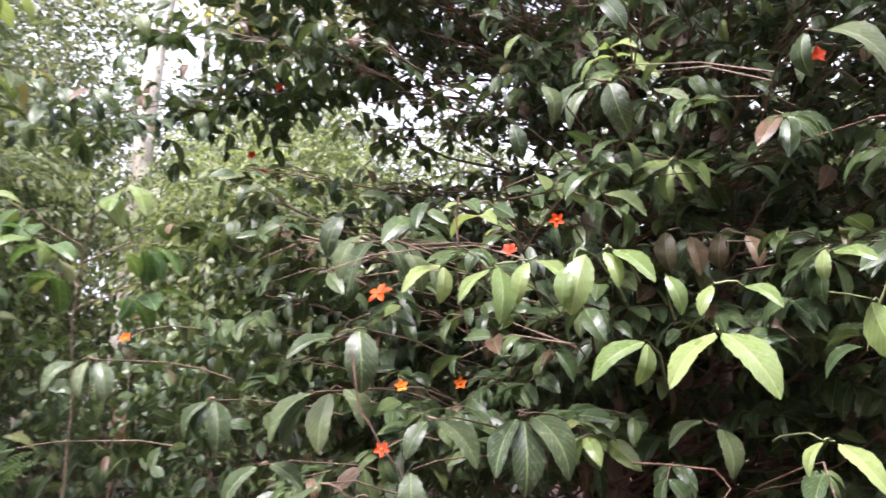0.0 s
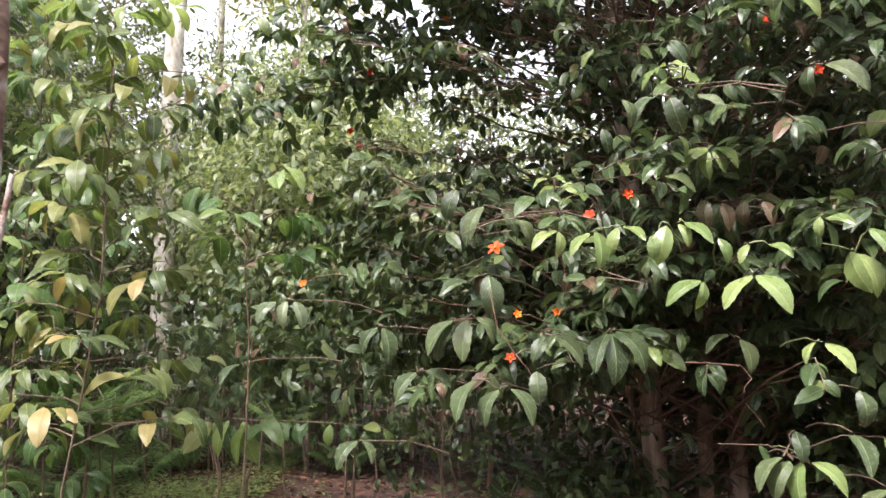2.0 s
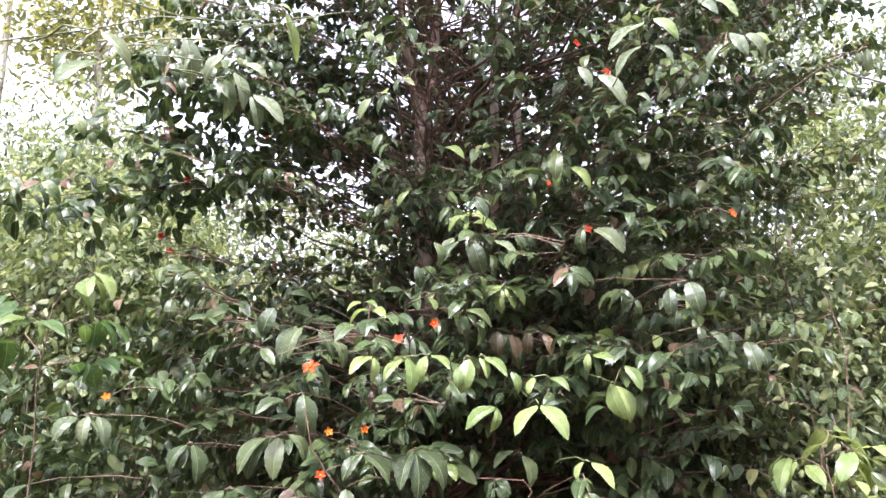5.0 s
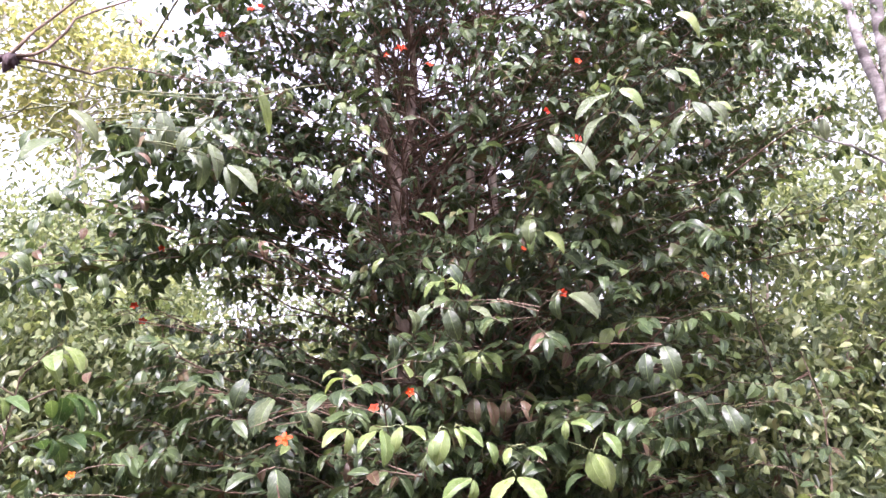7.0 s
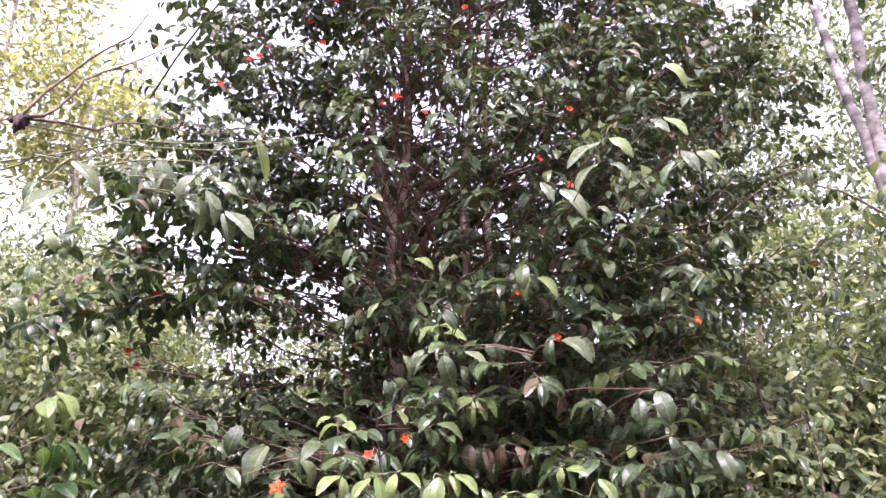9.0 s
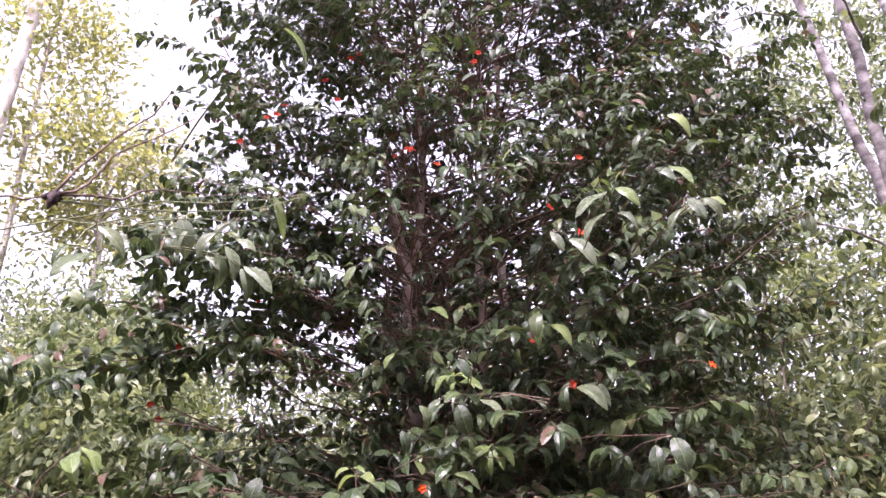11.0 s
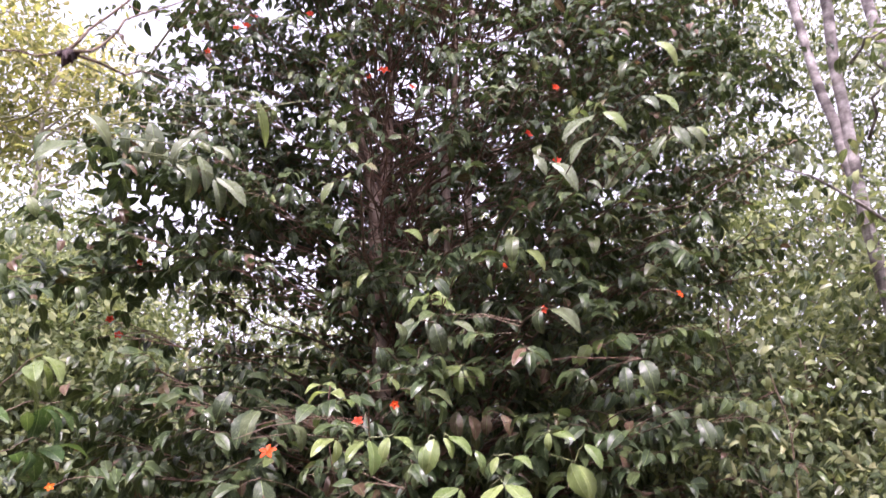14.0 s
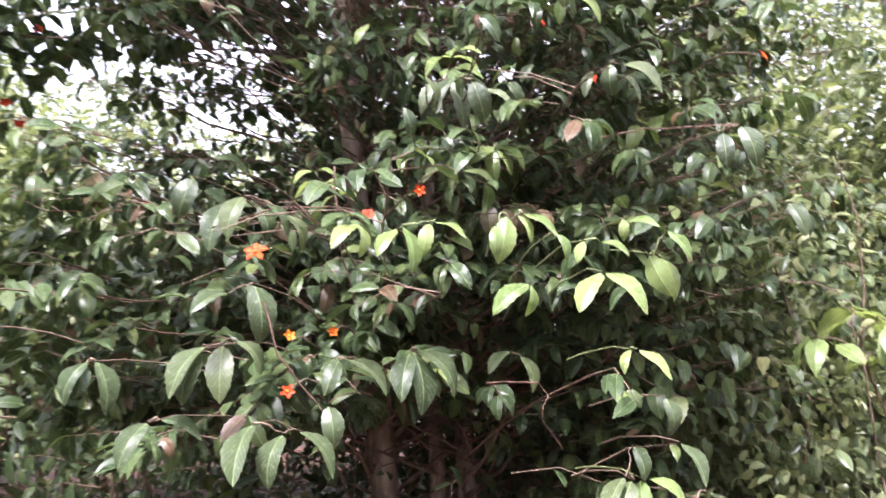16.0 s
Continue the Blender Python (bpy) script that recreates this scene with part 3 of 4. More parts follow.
def build_flowering_tree():
    rng = np.random.default_rng(11)
    tree = thing("flowering_tree", (0.9, 3.3, 0.0), "multi-stemmed tree with dark glossy leaves and orange-red star flowers", "tree")
    stems = [
        (((0.80, 3.35, -0.05), (0.76, 3.36, 1.5), (0.70, 3.34, 2.7), (0.69, 3.35, 3.72)), 0.064, 0.052),
        (((0.665, 3.35, 3.62), (0.60, 3.34, 3.95), (0.55, 3.35, 4.25), (0.51, 3.36, 4.9), (0.42, 3.40, 7.0)), 0.040, 0.010),
        (((0.71, 3.35, 3.62), (0.77, 3.36, 3.95), (0.80, 3.35, 4.35), (0.82, 3.35, 5.1), (0.95, 3.35, 7.2)), 0.041, 0.010),
        (((1.19, 3.35, -0.05), (1.28, 3.34, 1.8), (1.37, 3.35, 3.32), (1.41, 3.36, 4.2), (1.60, 3.35, 6.8)), 0.052, 0.012),
        (((1.02, 3.30, -0.05), (1.12, 3.31, 2.2), (1.22, 3.30, 4.1), (1.30, 3.28, 4.7), (1.36, 3.3, 6.4)), 0.044, 0.012),
        (((0.86, 3.75, -0.05), (0.95, 3.8, 3.0), (1.0, 3.9, 6.0)), 0.045, 0.012),
    ]
    for way, r0, r1 in stems:
        pts = through_points(way, 16)
        pts[1:-1, :2] += rng.normal(size=(14, 2)) * 0.008
        under(tree, "stem", tubes_mesh("stem", [tube_data(pts, np.linspace(r0, r1, 16), 12, 0.06, rng)], M_BARK))
    core = [np.array([0.70, 3.35]), np.array([0.8, 3.35]), np.array([1.38, 3.35]), np.array([1.2, 3.3]), np.array([0.95, 3.8])]
    limbs, twigs, bare, got_all = [], [], [], []
    for k in range(760):
        z0 = 0.5 + 7.2 * (k + rng.uniform(0, 1)) / 760
        a = rng.uniform(0, 2 * math.pi)
        if math.cos(a) < -0.2 and not 2.0 < z0 < 4.6 and rng.uniform() < 0.35:
            a += math.pi
        way = np.array([math.sin(a), -math.cos(a)])
        right = max(0.0, math.sin(a))
        reach = crown_radius(z0) * (0.42 + 0.62 * math.sqrt(rng.uniform())) * (1 + (-0.02 if z0 < 2.6 else 0.16) * right - 0.10 * max(0.0, -math.sin(a)))
        c = core[rng.integers(5)]
        start, end = np.array([*c, max(0.4, z0 - rng.uniform(0.1, 1.0) * reach * 0.6)]), np.array([*(AXIS + way * reach * np.array([WIDE, DEEP])), z0 + rng.uniform(-0.25, 0.45)])
        pts = bend(start, end, -0.06, 7, 0.025, rng)
        if end[2] < 1.3 and way[1] < 0.3:
            bare.append(tube_data(bend(start, start * 0.75 + end * 0.25 + rng.normal(size=3) * 0.08, 0.03, 7, 0.05, rng), np.linspace(0.005, 0.0015, 7), 4))
        elif k % 10 == 0:
            under(tree, "limb", tubes_mesh("limb", [tube_data(pts, np.linspace(0.013, 0.003, 7), 6)], M_TWIG))
        else:
            limbs.append(tube_data(pts, np.linspace(0.0075, 0.0022, 7), 4))
        for j in range(12):
            t = 0.3 + 0.7 * rng.uniform() ** 0.65
            b = np.array([np.interp(t, np.linspace(0, 1, 7), pts[:, i]) for i in range(3)])
            turn = a + rng.normal() * 0.9
            ln = rng.uniform(0.18, 0.42)
            e = b + np.array([math.sin(turn), -math.cos(turn), rng.uniform(-0.35, 0.3)]) * ln
            e1 = e[None]
            if e[2] < 1.7 and rng.uniform() < 0.2 or in_hollow(e1)[0] and rng.uniform() < 0.72 or under_skirt(e1)[0] and rng.uniform() < 0.93 or e[2] > 3.8 and e[0] < 1.6 and rng.uniform() < (0.25 if e[2] < 4.4 else 0.38):
                continue
            tp, got = spray(rng, b, e, -0.03, int(rng.integers(6, 12) if e[2] < 3.2 else rng.integers(7, 13)), 0.102 if e[2] < 2.2 else (0.090 if e[2] < 3.2 else 0.079))
            twigs.append(tube_data(tp[::2], np.linspace(0.0035, 0.0015, 3), 3))
            got_all += got
    for k in range(430):
        if k < 60:  # low skirt in front of the stems
            e = np.array([rng.uniform(0.15, 1.45), rng.uniform(1.95, 2.8), rng.uniform(1.2, 3.3)])
            b = np.array([0.9, 3.2, e[2] - 0.1]) * 0.45 + e * 0.55
        elif k < 130:  # flank
            e = np.array([rng.uniform(1.5, 2.5), rng.uniform(2.3, 3.3), rng.uniform(3.1, 5.6)])
            b = np.array([1.25, 3.1, e[2] - 0.1]) * 0.45 + e * 0.55
        else:  # behind the stems
            e = np.array([rng.uniform(0.25, 2.0), rng.uniform(3.45, 4.6), rng.uniform(1.3, 6.4)])
            b = np.array([1.0, 3.5, e[2] - 0.1]) * 0.45 + e * 0.55
        if k >= 370:
            e = np.array([rng.uniform(0.5, 2.3), rng.uniform(3.55, 4.4), rng.uniform(2.3, 4.2)])
        tp, got = spray(rng, b, e, -0.03, int(rng.integers(9, 15)), 0.096)
        twigs.append(tube_data(tp[::2], np.linspace(0.004, 0.0015, 3), 3))
        got_all += got
    under(tree, "branchwork", tubes_mesh("branchwork", limbs, M_BRANCH), "thin reddish-brown branches", "stuff")
    for k in range(30):  # dead twigs round the feet of the stems
        b = np.array([rng.uniform(0.55, 1.4), 3.3 - rng.uniform(0, 0.3), rng.uniform(0.6, 1.5)])
        e = b + np.array([rng.normal() * 0.35, -rng.uniform(0.1, 0.6), rng.normal() * 0.22])
        bare.append(tube_data(bend(b, e, rng.normal() * 0.05, 6, 0.05, rng), np.linspace(0.005, 0.0015, 6), 4))
    under(tree, "bare_twigwork", tubes_mesh("bare_twigwork", bare, M_RED_TWIG), "bare reddish-brown twigs low on the stems", "stuff")
    under(tree, "twigwork", tubes_mesh("twigwork", twigs, M_TWIG), "", "stuff")
    P, D, U, L = (np.array([g[i] for g in got_all]) for i in range(4))
    # thinner where the crown lets the sky through: high up, and on the flank
    tenth = np.arange(len(P)) % 10
    thin = ((P[:, 2] > 4.3) & (P[:, 0] > 0.4) & (P[:, 0] < 2.2) & (tenth < np.where(P[:, 0] > 1.0, 4, 2)))
    thin |= (P[:, 0] < 0.45) & (P[:, 1] > 2.85) & (P[:, 2] > 2.3) & (P[:, 2] < 5.2) & (rng.uniform(size=len(P)) < np.where(P[:, 2] < 3.4, 0.52, 0.18))
    thin |= (P[:, 0] > 1.95) & (P[:, 2] < 3.6) & (rng.uniform(size=len(P)) < 0.45)
    thin |= (P[:, 0] > -0.6) & (P[:, 0] < 0.45) & (P[:, 1] < 2.7) & (P[:, 2] > 1.85) & (P[:, 2] < 2.5) & (rng.uniform(size=len(P)) < 0.35)
    thin |= (P[:, 0] > 1.45) & (P[:, 0] <= 1.95) & (P[:, 2] < 2.6) & (rng.uniform(size=len(P)) < 0.35)
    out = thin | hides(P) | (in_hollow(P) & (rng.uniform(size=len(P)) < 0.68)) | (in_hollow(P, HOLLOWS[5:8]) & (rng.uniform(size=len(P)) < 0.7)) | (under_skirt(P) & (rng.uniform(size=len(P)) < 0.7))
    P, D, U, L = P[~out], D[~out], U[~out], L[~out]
    under(tree, "foliage", leaves("foliage", MEDIUM, P, D, U, L, M_DARK), "dark green glossy leaves", "stuff")
    return tree


TREE = build_flowering_tree()


def posed_leaves(owner, rows, mat, shapes, twig, seed, lean=0.65, reach=0.4, root=None, sky=0.9):
    """Single leaves, each on its twig, turned to fit the camera's view."""
    rng = np.random.default_rng(seed)
    last = None
    for k, (x, y, z, turn, ln) in enumerate(rows):
        p = np.array((x, y, z))
        v = unit(p - VIEWED_FROM)
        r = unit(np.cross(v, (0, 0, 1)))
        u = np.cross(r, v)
        a = radians(turn)
        near = last is not None and np.linalg.norm(p - last) < 0.09
        start = last if near else p + unit(np.array(root) - p if root is not None else np.array([AXIS[0] - x, AXIS[1] - y, -0.2 + rng.normal() * 0.15])) * reach
        if np.linalg.norm(start - p) > 0.012:
            pts = bend(start, p, -0.02 if not near else -0.006, 5, 0.004, rng)
            under(owner, "twig", tubes_mesh("twig", [tube_data(pts, np.linspace(0.0032, 0.0016, 5), 5)], twig))
        last = p
        hang = r * math.sin(a) - u * math.cos(a)
        side = 1 if a >= 0 else -1
        over = (r * math.cos(a) + u * math.sin(a)) * side
        arch = 0.42 * min(1.0, abs(a) / 0.5)
        d = hang * math.cos(arch) + over * math.sin(arch) - v * (lean + rng.normal() * 0.12)
        up = -v * 0.55 + u * 0.5 * sky + over * 1.1 * arch + r * rng.normal() * 0.2
        one_leaf(owner, p, d, up, ln * 1.0, mat, k, shapes)


def flowers():
    rng = np.random.default_rng(3)
    star = star_flower("flower", 5, 0.038, -0.3, M_ORANGE, 0.2, 0.55)
    amber = star_flower("flower", 5, 0.022, -0.5, M_AMBER, 0.8, 0.6)
    half = star_flower("flower", 5, 0.022, -0.4, M_ORANGE, 0.5, 0.6)
    red = star_flower("flower", 5, 0.026, -0.5, M_RED, 0.6, 0.75)
    core = ball_mesh("core", 0.006, M_CORE)
    for k, at in enumerate(STARS + REDS):
        mesh = red if k >= len(STARS) else (star if k in (0, 7) else amber if k in (3, 4, 5) else half)
        o = new("flower", mesh)
        o.parent = TREE
        o.matrix_parent_inverse = Matrix.Translation(TREE.location).inverted()
        o.matrix_basis = look(at, (at[0] + 0.3 + rng.normal() * 0.4, at[1] + 2, at[2] - 0.7 + rng.normal() * 0.4), rng.uniform(0, 90))
        tagged(o, "red half-open flower" if k >= len(STARS) else "amber half-open flower" if k in (3, 4, 5) else "orange star-shaped flower")
        if k < 12:
            c = new("core", core)
            c.parent = o
            c.location = (0, 0, 0.004)
        back = np.array([AXIS[0] - at[0], AXIS[1] - at[1], rng.uniform(-0.5, 0.6)])
        pts = bend(np.array(at) + unit(back) * 0.2, at, -0.02, 4, 0.004, rng)
        under(TREE, "flower_stalk", tubes_mesh("flower_stalk", [tube_data(pts, [0.003, 0.0025, 0.002, 0.002], 5)], M_TWIG))


def near_twigs():
    """Bare reddish-brown twigs that show in front of the leaves."""
    rng = np.random.default_rng(17)
    for way in (((0.04, 1.9, 2.05), (0.04, 1.9, 1.92), (0.045, 1.88, 1.74), (0.08, 1.9, 1.64)), ((-0.22, 1.78, 1.62), (-0.2, 1.76, 1.49), (-0.12, 1.75, 1.37), (-0.09, 1.75, 1.33)),
                ((0.45, 1.8, 1.36), (0.62, 1.8, 1.35), (0.69, 1.8, 1.32), (0.64, 1.8, 1.23), (0.72, 1.8, 1.13)), ((0.75, 2.3, 2.15), (0.95, 1.55, 2.13), (1.14, 1.3, 2.085)),
                ((-0.30, 2.2, 1.9), (-0.10, 1.95, 1.93), (0.16, 1.98, 1.93))):
        pts = through_points(way, 10) + rng.normal(size=(10, 3)) * 0.003
        under(TREE, "twig", tubes_mesh("twig", [tube_data(pts, np.linspace(0.003, 0.0016, 10), 6)], M_RED_TWIG), "bare reddish-brown twig")


posed_leaves(TREE, CHAIN, M_YOUNG, BROAD, M_GREEN_TWIG, 8)
posed_leaves(TREE, PAIRS, M_YOUNG, BROAD, M_GREEN_TWIG, 9)
posed_leaves(TREE, LIME, M_YOUNG, SLIM, M_GREEN_TWIG, 10)
posed_leaves(TREE, LOW, M_SPRAY, FINE, M_TWIG, 11)
posed_leaves(TREE, LOW2, M_SPRAY, FINE, M_TWIG, 12)
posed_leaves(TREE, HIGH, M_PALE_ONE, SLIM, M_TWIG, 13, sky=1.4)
posed_leaves(TREE, HIGH2, M_SPRAY, FINE, M_TWIG, 14)
posed_leaves(TREE, SHEEN, M_PALE_ONE, FINE, M_TWIG, 16, sky=1.4)
posed_leaves(TREE, BROWN, M_OLD, FINE, M_TWIG, 15)
near_twigs()


def nearest_leaves():
    """Single leaves on the side of the crown that the path passes nearest."""
    rng = np.random.default_rng(21)
    for k in range(76):
        a = rng.uniform(-1.0, 1.1)
        z = rng.uniform(1.15, 3.6)
        r = crown_radius(z) * rng.uniform(0.86, 1.02)
        e = np.array([AXIS[0] + math.sin(a) * r, AXIS[1] - math.cos(a) * r, z])
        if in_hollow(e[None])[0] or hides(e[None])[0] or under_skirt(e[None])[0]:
            continue
        b = np.array([AXIS[0] + math.sin(a) * (r - 0.4), AXIS[1] - math.cos(a) * (r - 0.4), z - rng.uniform(-0.1, 0.15)])
        pts, got = spray(rng, b, e, -0.03, 6, 0.110)
        under(TREE, "twig", tubes_mesh("twig", [tube_data(pts, np.linspace(0.004, 0.0018, 5), 5)], M_TWIG))
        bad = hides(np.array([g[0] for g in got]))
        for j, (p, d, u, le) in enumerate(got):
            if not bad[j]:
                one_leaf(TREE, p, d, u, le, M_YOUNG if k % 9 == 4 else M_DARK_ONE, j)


nearest_leaves()
flowers()


# ---- woods round about ----
def leafy_tree(name, x, y, height, low, radius, clumps, per, size, mat, label, category, seed, trunk=0.05, bark=None, lean=(0, 0), shapes=None, spread=0.24, group="", droop=0.25):
    """A tree or shrub: trunk, limbs, and a crown of leaf clumps with gaps between them."""
    rng = np.random.default_rng(seed)
    z0 = ground_height(x, y) - 0.05
    t = thing(name, (x, y, z0), label, category, group)
    top = np.array([x + lean[0], y + lean[1], height * 0.93])
    pts = bend((x, y, z0), top, 0, 9, 0.02 + 0.01 * height / 4, rng)
    under(t, "trunk", tubes_mesh("trunk", [tube_data(pts, np.linspace(trunk, trunk * 0.25, 9), 9, 0.04, rng)], bark or M_BARK))
    P, D, U, L, limbs = [], [], [], [], []
    mid = (low + height) / 2
    for k in range(clumps):
        w = unit(rng.normal(size=3))
        r = rng.uniform(0.45, 1.0) ** 0.6 * rng.uniform(0.8, 1.12)
        c = np.array([x + lean[0] * 0.6, y + lean[1] * 0.6, mid]) + w * r * np.array([radius, radius, (height - low) / 2])
        if rng.uniform() < 0.5:
            h = np.clip((c[2] - 0.35 * radius * rng.uniform(0.3, 1.2) - z0) / (top[2] - z0), 0.12, 0.95)
            s = np.array([np.interp(h, np.linspace(0, 1, 9), pts[:, i]) for i in range(3)])
            limbs.append(tube_data(bend(s, c, -0.05 * radius, 5, 0.02, rng), np.linspace(trunk * 0.28, trunk * 0.07, 5), 4))
        n = int(per * rng.uniform(0.6, 1.4))
        off = rng.normal(size=(n, 3)) * spread * np.array([1.15, 1.15, 0.7])
        out = unit(off + w * 0.25)
        d = out * 0.5 + rng.normal(size=(n, 3)) * 0.6
        d[:, 2] -= droop
        P.append(c + off), D.append(d)
        U.append(np.array([0, 0, 0.7]) + out * 0.8 + rng.normal(size=(n, 3)) * 0.5)
        L.append(size * rng.uniform(0.5, 1.3, n))
    if limbs:
        under(t, "branchwork", tubes_mesh("branchwork", limbs, bark or M_TWIG), "", "stuff")
    under(t, "crown", leaves("crown", shapes or ROUGH, np.concatenate(P), np.concatenate(D), np.concatenate(U), np.concatenate(L), mat), "", "stuff")
    return t


def polar(az, dist):
    """A place by its bearing from the path's middle, in degrees to the right of y."""
    return -0.45 + dist * math.sin(radians(az)), -0.7 + dist * math.cos(radians(az))


def build_woods():
    k = 100
    # shrubs: bearing, distance, height, low, radius, clumps, material (0 woodland, 1 lighter for daylight)
    shrubs = [
        (-38, 7.5, 4.8, 0.7, 1.6, 130, 0), (-32, 9.5, 5.4, 1.2, 1.5, 120, 0), (-30, 8.6, 4.4, 1.3, 1.2, 85, 1), (-21.5, 14.0, 5.2, 1.5, 1.6, 120, 1), (-12.5, 9.6, 4.9, 1.5, 1.4, 100, 1), (-15, 13.4, 7.2, 1.7, 2.0, 150, 0),
        (-10, 8.2, 4.0, 1.3, 1.2, 90, 1), (-9, 11.5, 7.0, 1.4, 1.7, 140, 1), (-7, 8.6, 4.8, 1.1, 1.3, 120, 1), (-2, 8.8, 3.7, 1.1, 1.2, 100, 1), (-6, 11.0, 6.0, 1.0, 1.4, 120, 1), (5, 10.6, 5.9, 1.0, 1.5, 115, 1), (4, 7.4, 3.4, 0.9, 1.0, 100, 0), (-24, 14.5, 7.4, 1.2, 2.0, 150, 0), (-31, 14.0, 7.0, 1.0, 2.0, 120, 0),
        (10, 8.4, 3.7, 0.9, 1.4, 110, 0), (18, 8.6, 4.3, 0.8, 1.5, 110, 0), (24, 9.0, 4.6, 0.7, 1.6, 110, 0), (31, 8.0, 4.5, 0.2, 1.5, 120, 0), (37, 6.8, 4.2, 0.2, 1.3, 100, 1),
    ]
    rights = [(41, 5.6, 2.9, 0.2, 1.0, 80, 1), (45, 7.4, 4.6, 0.3, 1.5, 90, 1), (50, 5.8, 3.0, 0.2, 1.1, 80, 0), (54, 7.8, 5.0, 0.3, 1.6, 80, 1), (60, 6.0, 3.6, 0.2, 1.2, 80, 1), (67, 7.0, 4.6, 0.2, 1.6, 80, 0), (41, 10.0, 9.0, 2.5, 1.9, 90, 0), (48, 10.5, 9.5, 3.0, 1.9, 80, 1), (55, 11.0, 10.5, 3.0, 2.0, 80, 1), (63, 10.0, 9.5, 2.0, 2.0, 80, 0)]
    for az, dist, h, low, r, n, m in shrubs + rights:
        k += 1
        x, y = polar(az, dist)
        tall = h > 8
        leafy_tree("shrub" if not tall else "slender_tree", x, y, h, low, r, n * 3 // 4 if tall else n, 150 if tall else 88, 0.105 if tall else 0.105, (M_WOOD, M_SUNNY)[m], ("tall green woodland shrub with small drooping leaves", "light yellowish-green woodland shrub in daylight")[m] if not tall else "slender forest tree with leaves in loose clumps", "tree" if tall else "shrub", k, 0.03, group="slender trees" if tall else "woodland shrubs", spread=0.26 if tall else (0.2 if az > 38 else 0.24), droop=0.75)
    # low leafy bushes between the tree and the woods
    for x, y, h, low, r, n in ((-0.9, 3.5, 1.9, 0.9, 0.45, 20), (-0.4, 4.6, 2.2, 0.95, 0.7, 26), (2.5, 2.2, 3.1, 0.3, 0.6, 30), (2.1, 1.6, 2.3, 0.3, 0.4, 17), (-1.5, 3.5, 1.9, 1.15, 0.45, 14), (-2.0, 4.5, 2.2, 1.2, 0.6, 17), (-1.1, 4.7, 2.1, 1.2, 0.6, 16), (-4.6, 10.2, 1.7, 0.1, 0.9, 70), (-3.6, 10.6, 1.7, 0.1, 0.9, 70), (-2.7, 10.8, 1.6, 0.1, 0.9, 70), (-6.2, 10.0, 2.2, 0.1, 1.0, 80), (-7.6, 9.4, 2.4, 0.1, 1.1, 80), (-5.4, 9.0, 2.0, 0.1, 0.8, 60), (0.05, 2.95, 0.72, 0.2, 0.32, 16), (0.55, 3.35, 0.8, 0.25, 0.4, 18), (0.7, 4.7, 1.5, 0.2, 0.7, 42), (1.7, 4.4, 1.7, 0.2, 0.7, 42), (-0.3, 5.4, 1.5, 0.2, 0.7, 36)):
        k += 1
        # dark leaf colour partly stands in for shade, the light bush for daylight
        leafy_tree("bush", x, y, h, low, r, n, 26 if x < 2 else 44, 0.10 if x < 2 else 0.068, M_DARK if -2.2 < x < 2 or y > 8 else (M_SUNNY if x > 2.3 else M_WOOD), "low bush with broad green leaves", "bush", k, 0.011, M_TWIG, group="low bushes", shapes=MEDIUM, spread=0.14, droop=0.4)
    # tall trees
    talls = [(-10.5, 13.0, 10.6, 7.4, 1.3, 66, 2), (-17.0, 14.0, 14.0, 9.8, 1.6, 48, 2), (-34, 14.0, 11.0, 3.5, 2.6, 175, 0), (-28, 17.0, 13.0, 4.5, 2.2, 135, 0), (-42, 11.0, 9.0, 2.5, 2.4, 100, 0), (-7, 17.0, 8.0, 3.5, 1.6, 80, 1), (24, 15.0, 9.5, 4.0, 2.2, 60, 0)]
    for az, dist, h, low, r, n, m in talls:
        k += 1
        x, y = polar(az, dist)
        leafy_tree("tall_tree", x, y, h, low, r, n * 2 // 3, 130, 0.15, (M_WOOD, M_SUNNY, M_GOLD)[m], ("tall forest tree with a thin, gappy crown", "tall forest tree with a thin, gappy crown", "tall forest tree with golden-olive leaves in clumps")[m], "tree", k, 0.12, M_PALE, group="tall trees", spread=0.36)
    # tall tree with a whitish trunk that bends as it rises
    rng = np.random.default_rng(77)
    x, y = polar(-20.8, 12.5)
    t = thing("pale_tree", (x, y, 0.0), "tall tree with a bare whitish trunk", "tree", "tall trees")
    way = through_points([(x, y, -0.1), (x + 0.05, y, 4.0), (x + 0.10, y + 0.1, 7.0), (x + 0.22, y + 0.3, 9.2), (x + 0.30, y + 0.4, 12.0), (x + 0.4, y + 0.5, 16.0)], 22)
    under(t, "trunk", tubes_mesh("trunk", [tube_data(way, np.linspace(0.17, 0.12, 22), 14, 0.04, rng)], M_PALE))
    P = way[-1] + rng.normal(size=(900, 3)) * np.array([1.4, 1.4, 0.9])
    under(t, "crown", leaves("crown", ROUGH, P, rng.normal(size=(900, 3)) + np.array([0, 0, -0.5]), rng.normal(size=(900, 3)) * 0.5 + np.array([0, 0, 1.0]), rng.uniform(0.08, 0.18, 900), M_WOOD), "", "stuff")
    for k in range(5):
        a = rng.uniform(0, 6.28)
        under(t, "limb", tubes_mesh("limb", [tube_data(bend(way[17 + k % 4], way[-1] + np.array([math.cos(a), math.sin(a), rng.uniform(-0.5, 0.5)]) * 1.3, -0.1, 6, 0.03, rng), np.linspace(0.05, 0.012, 6), 7)], M_PALE))
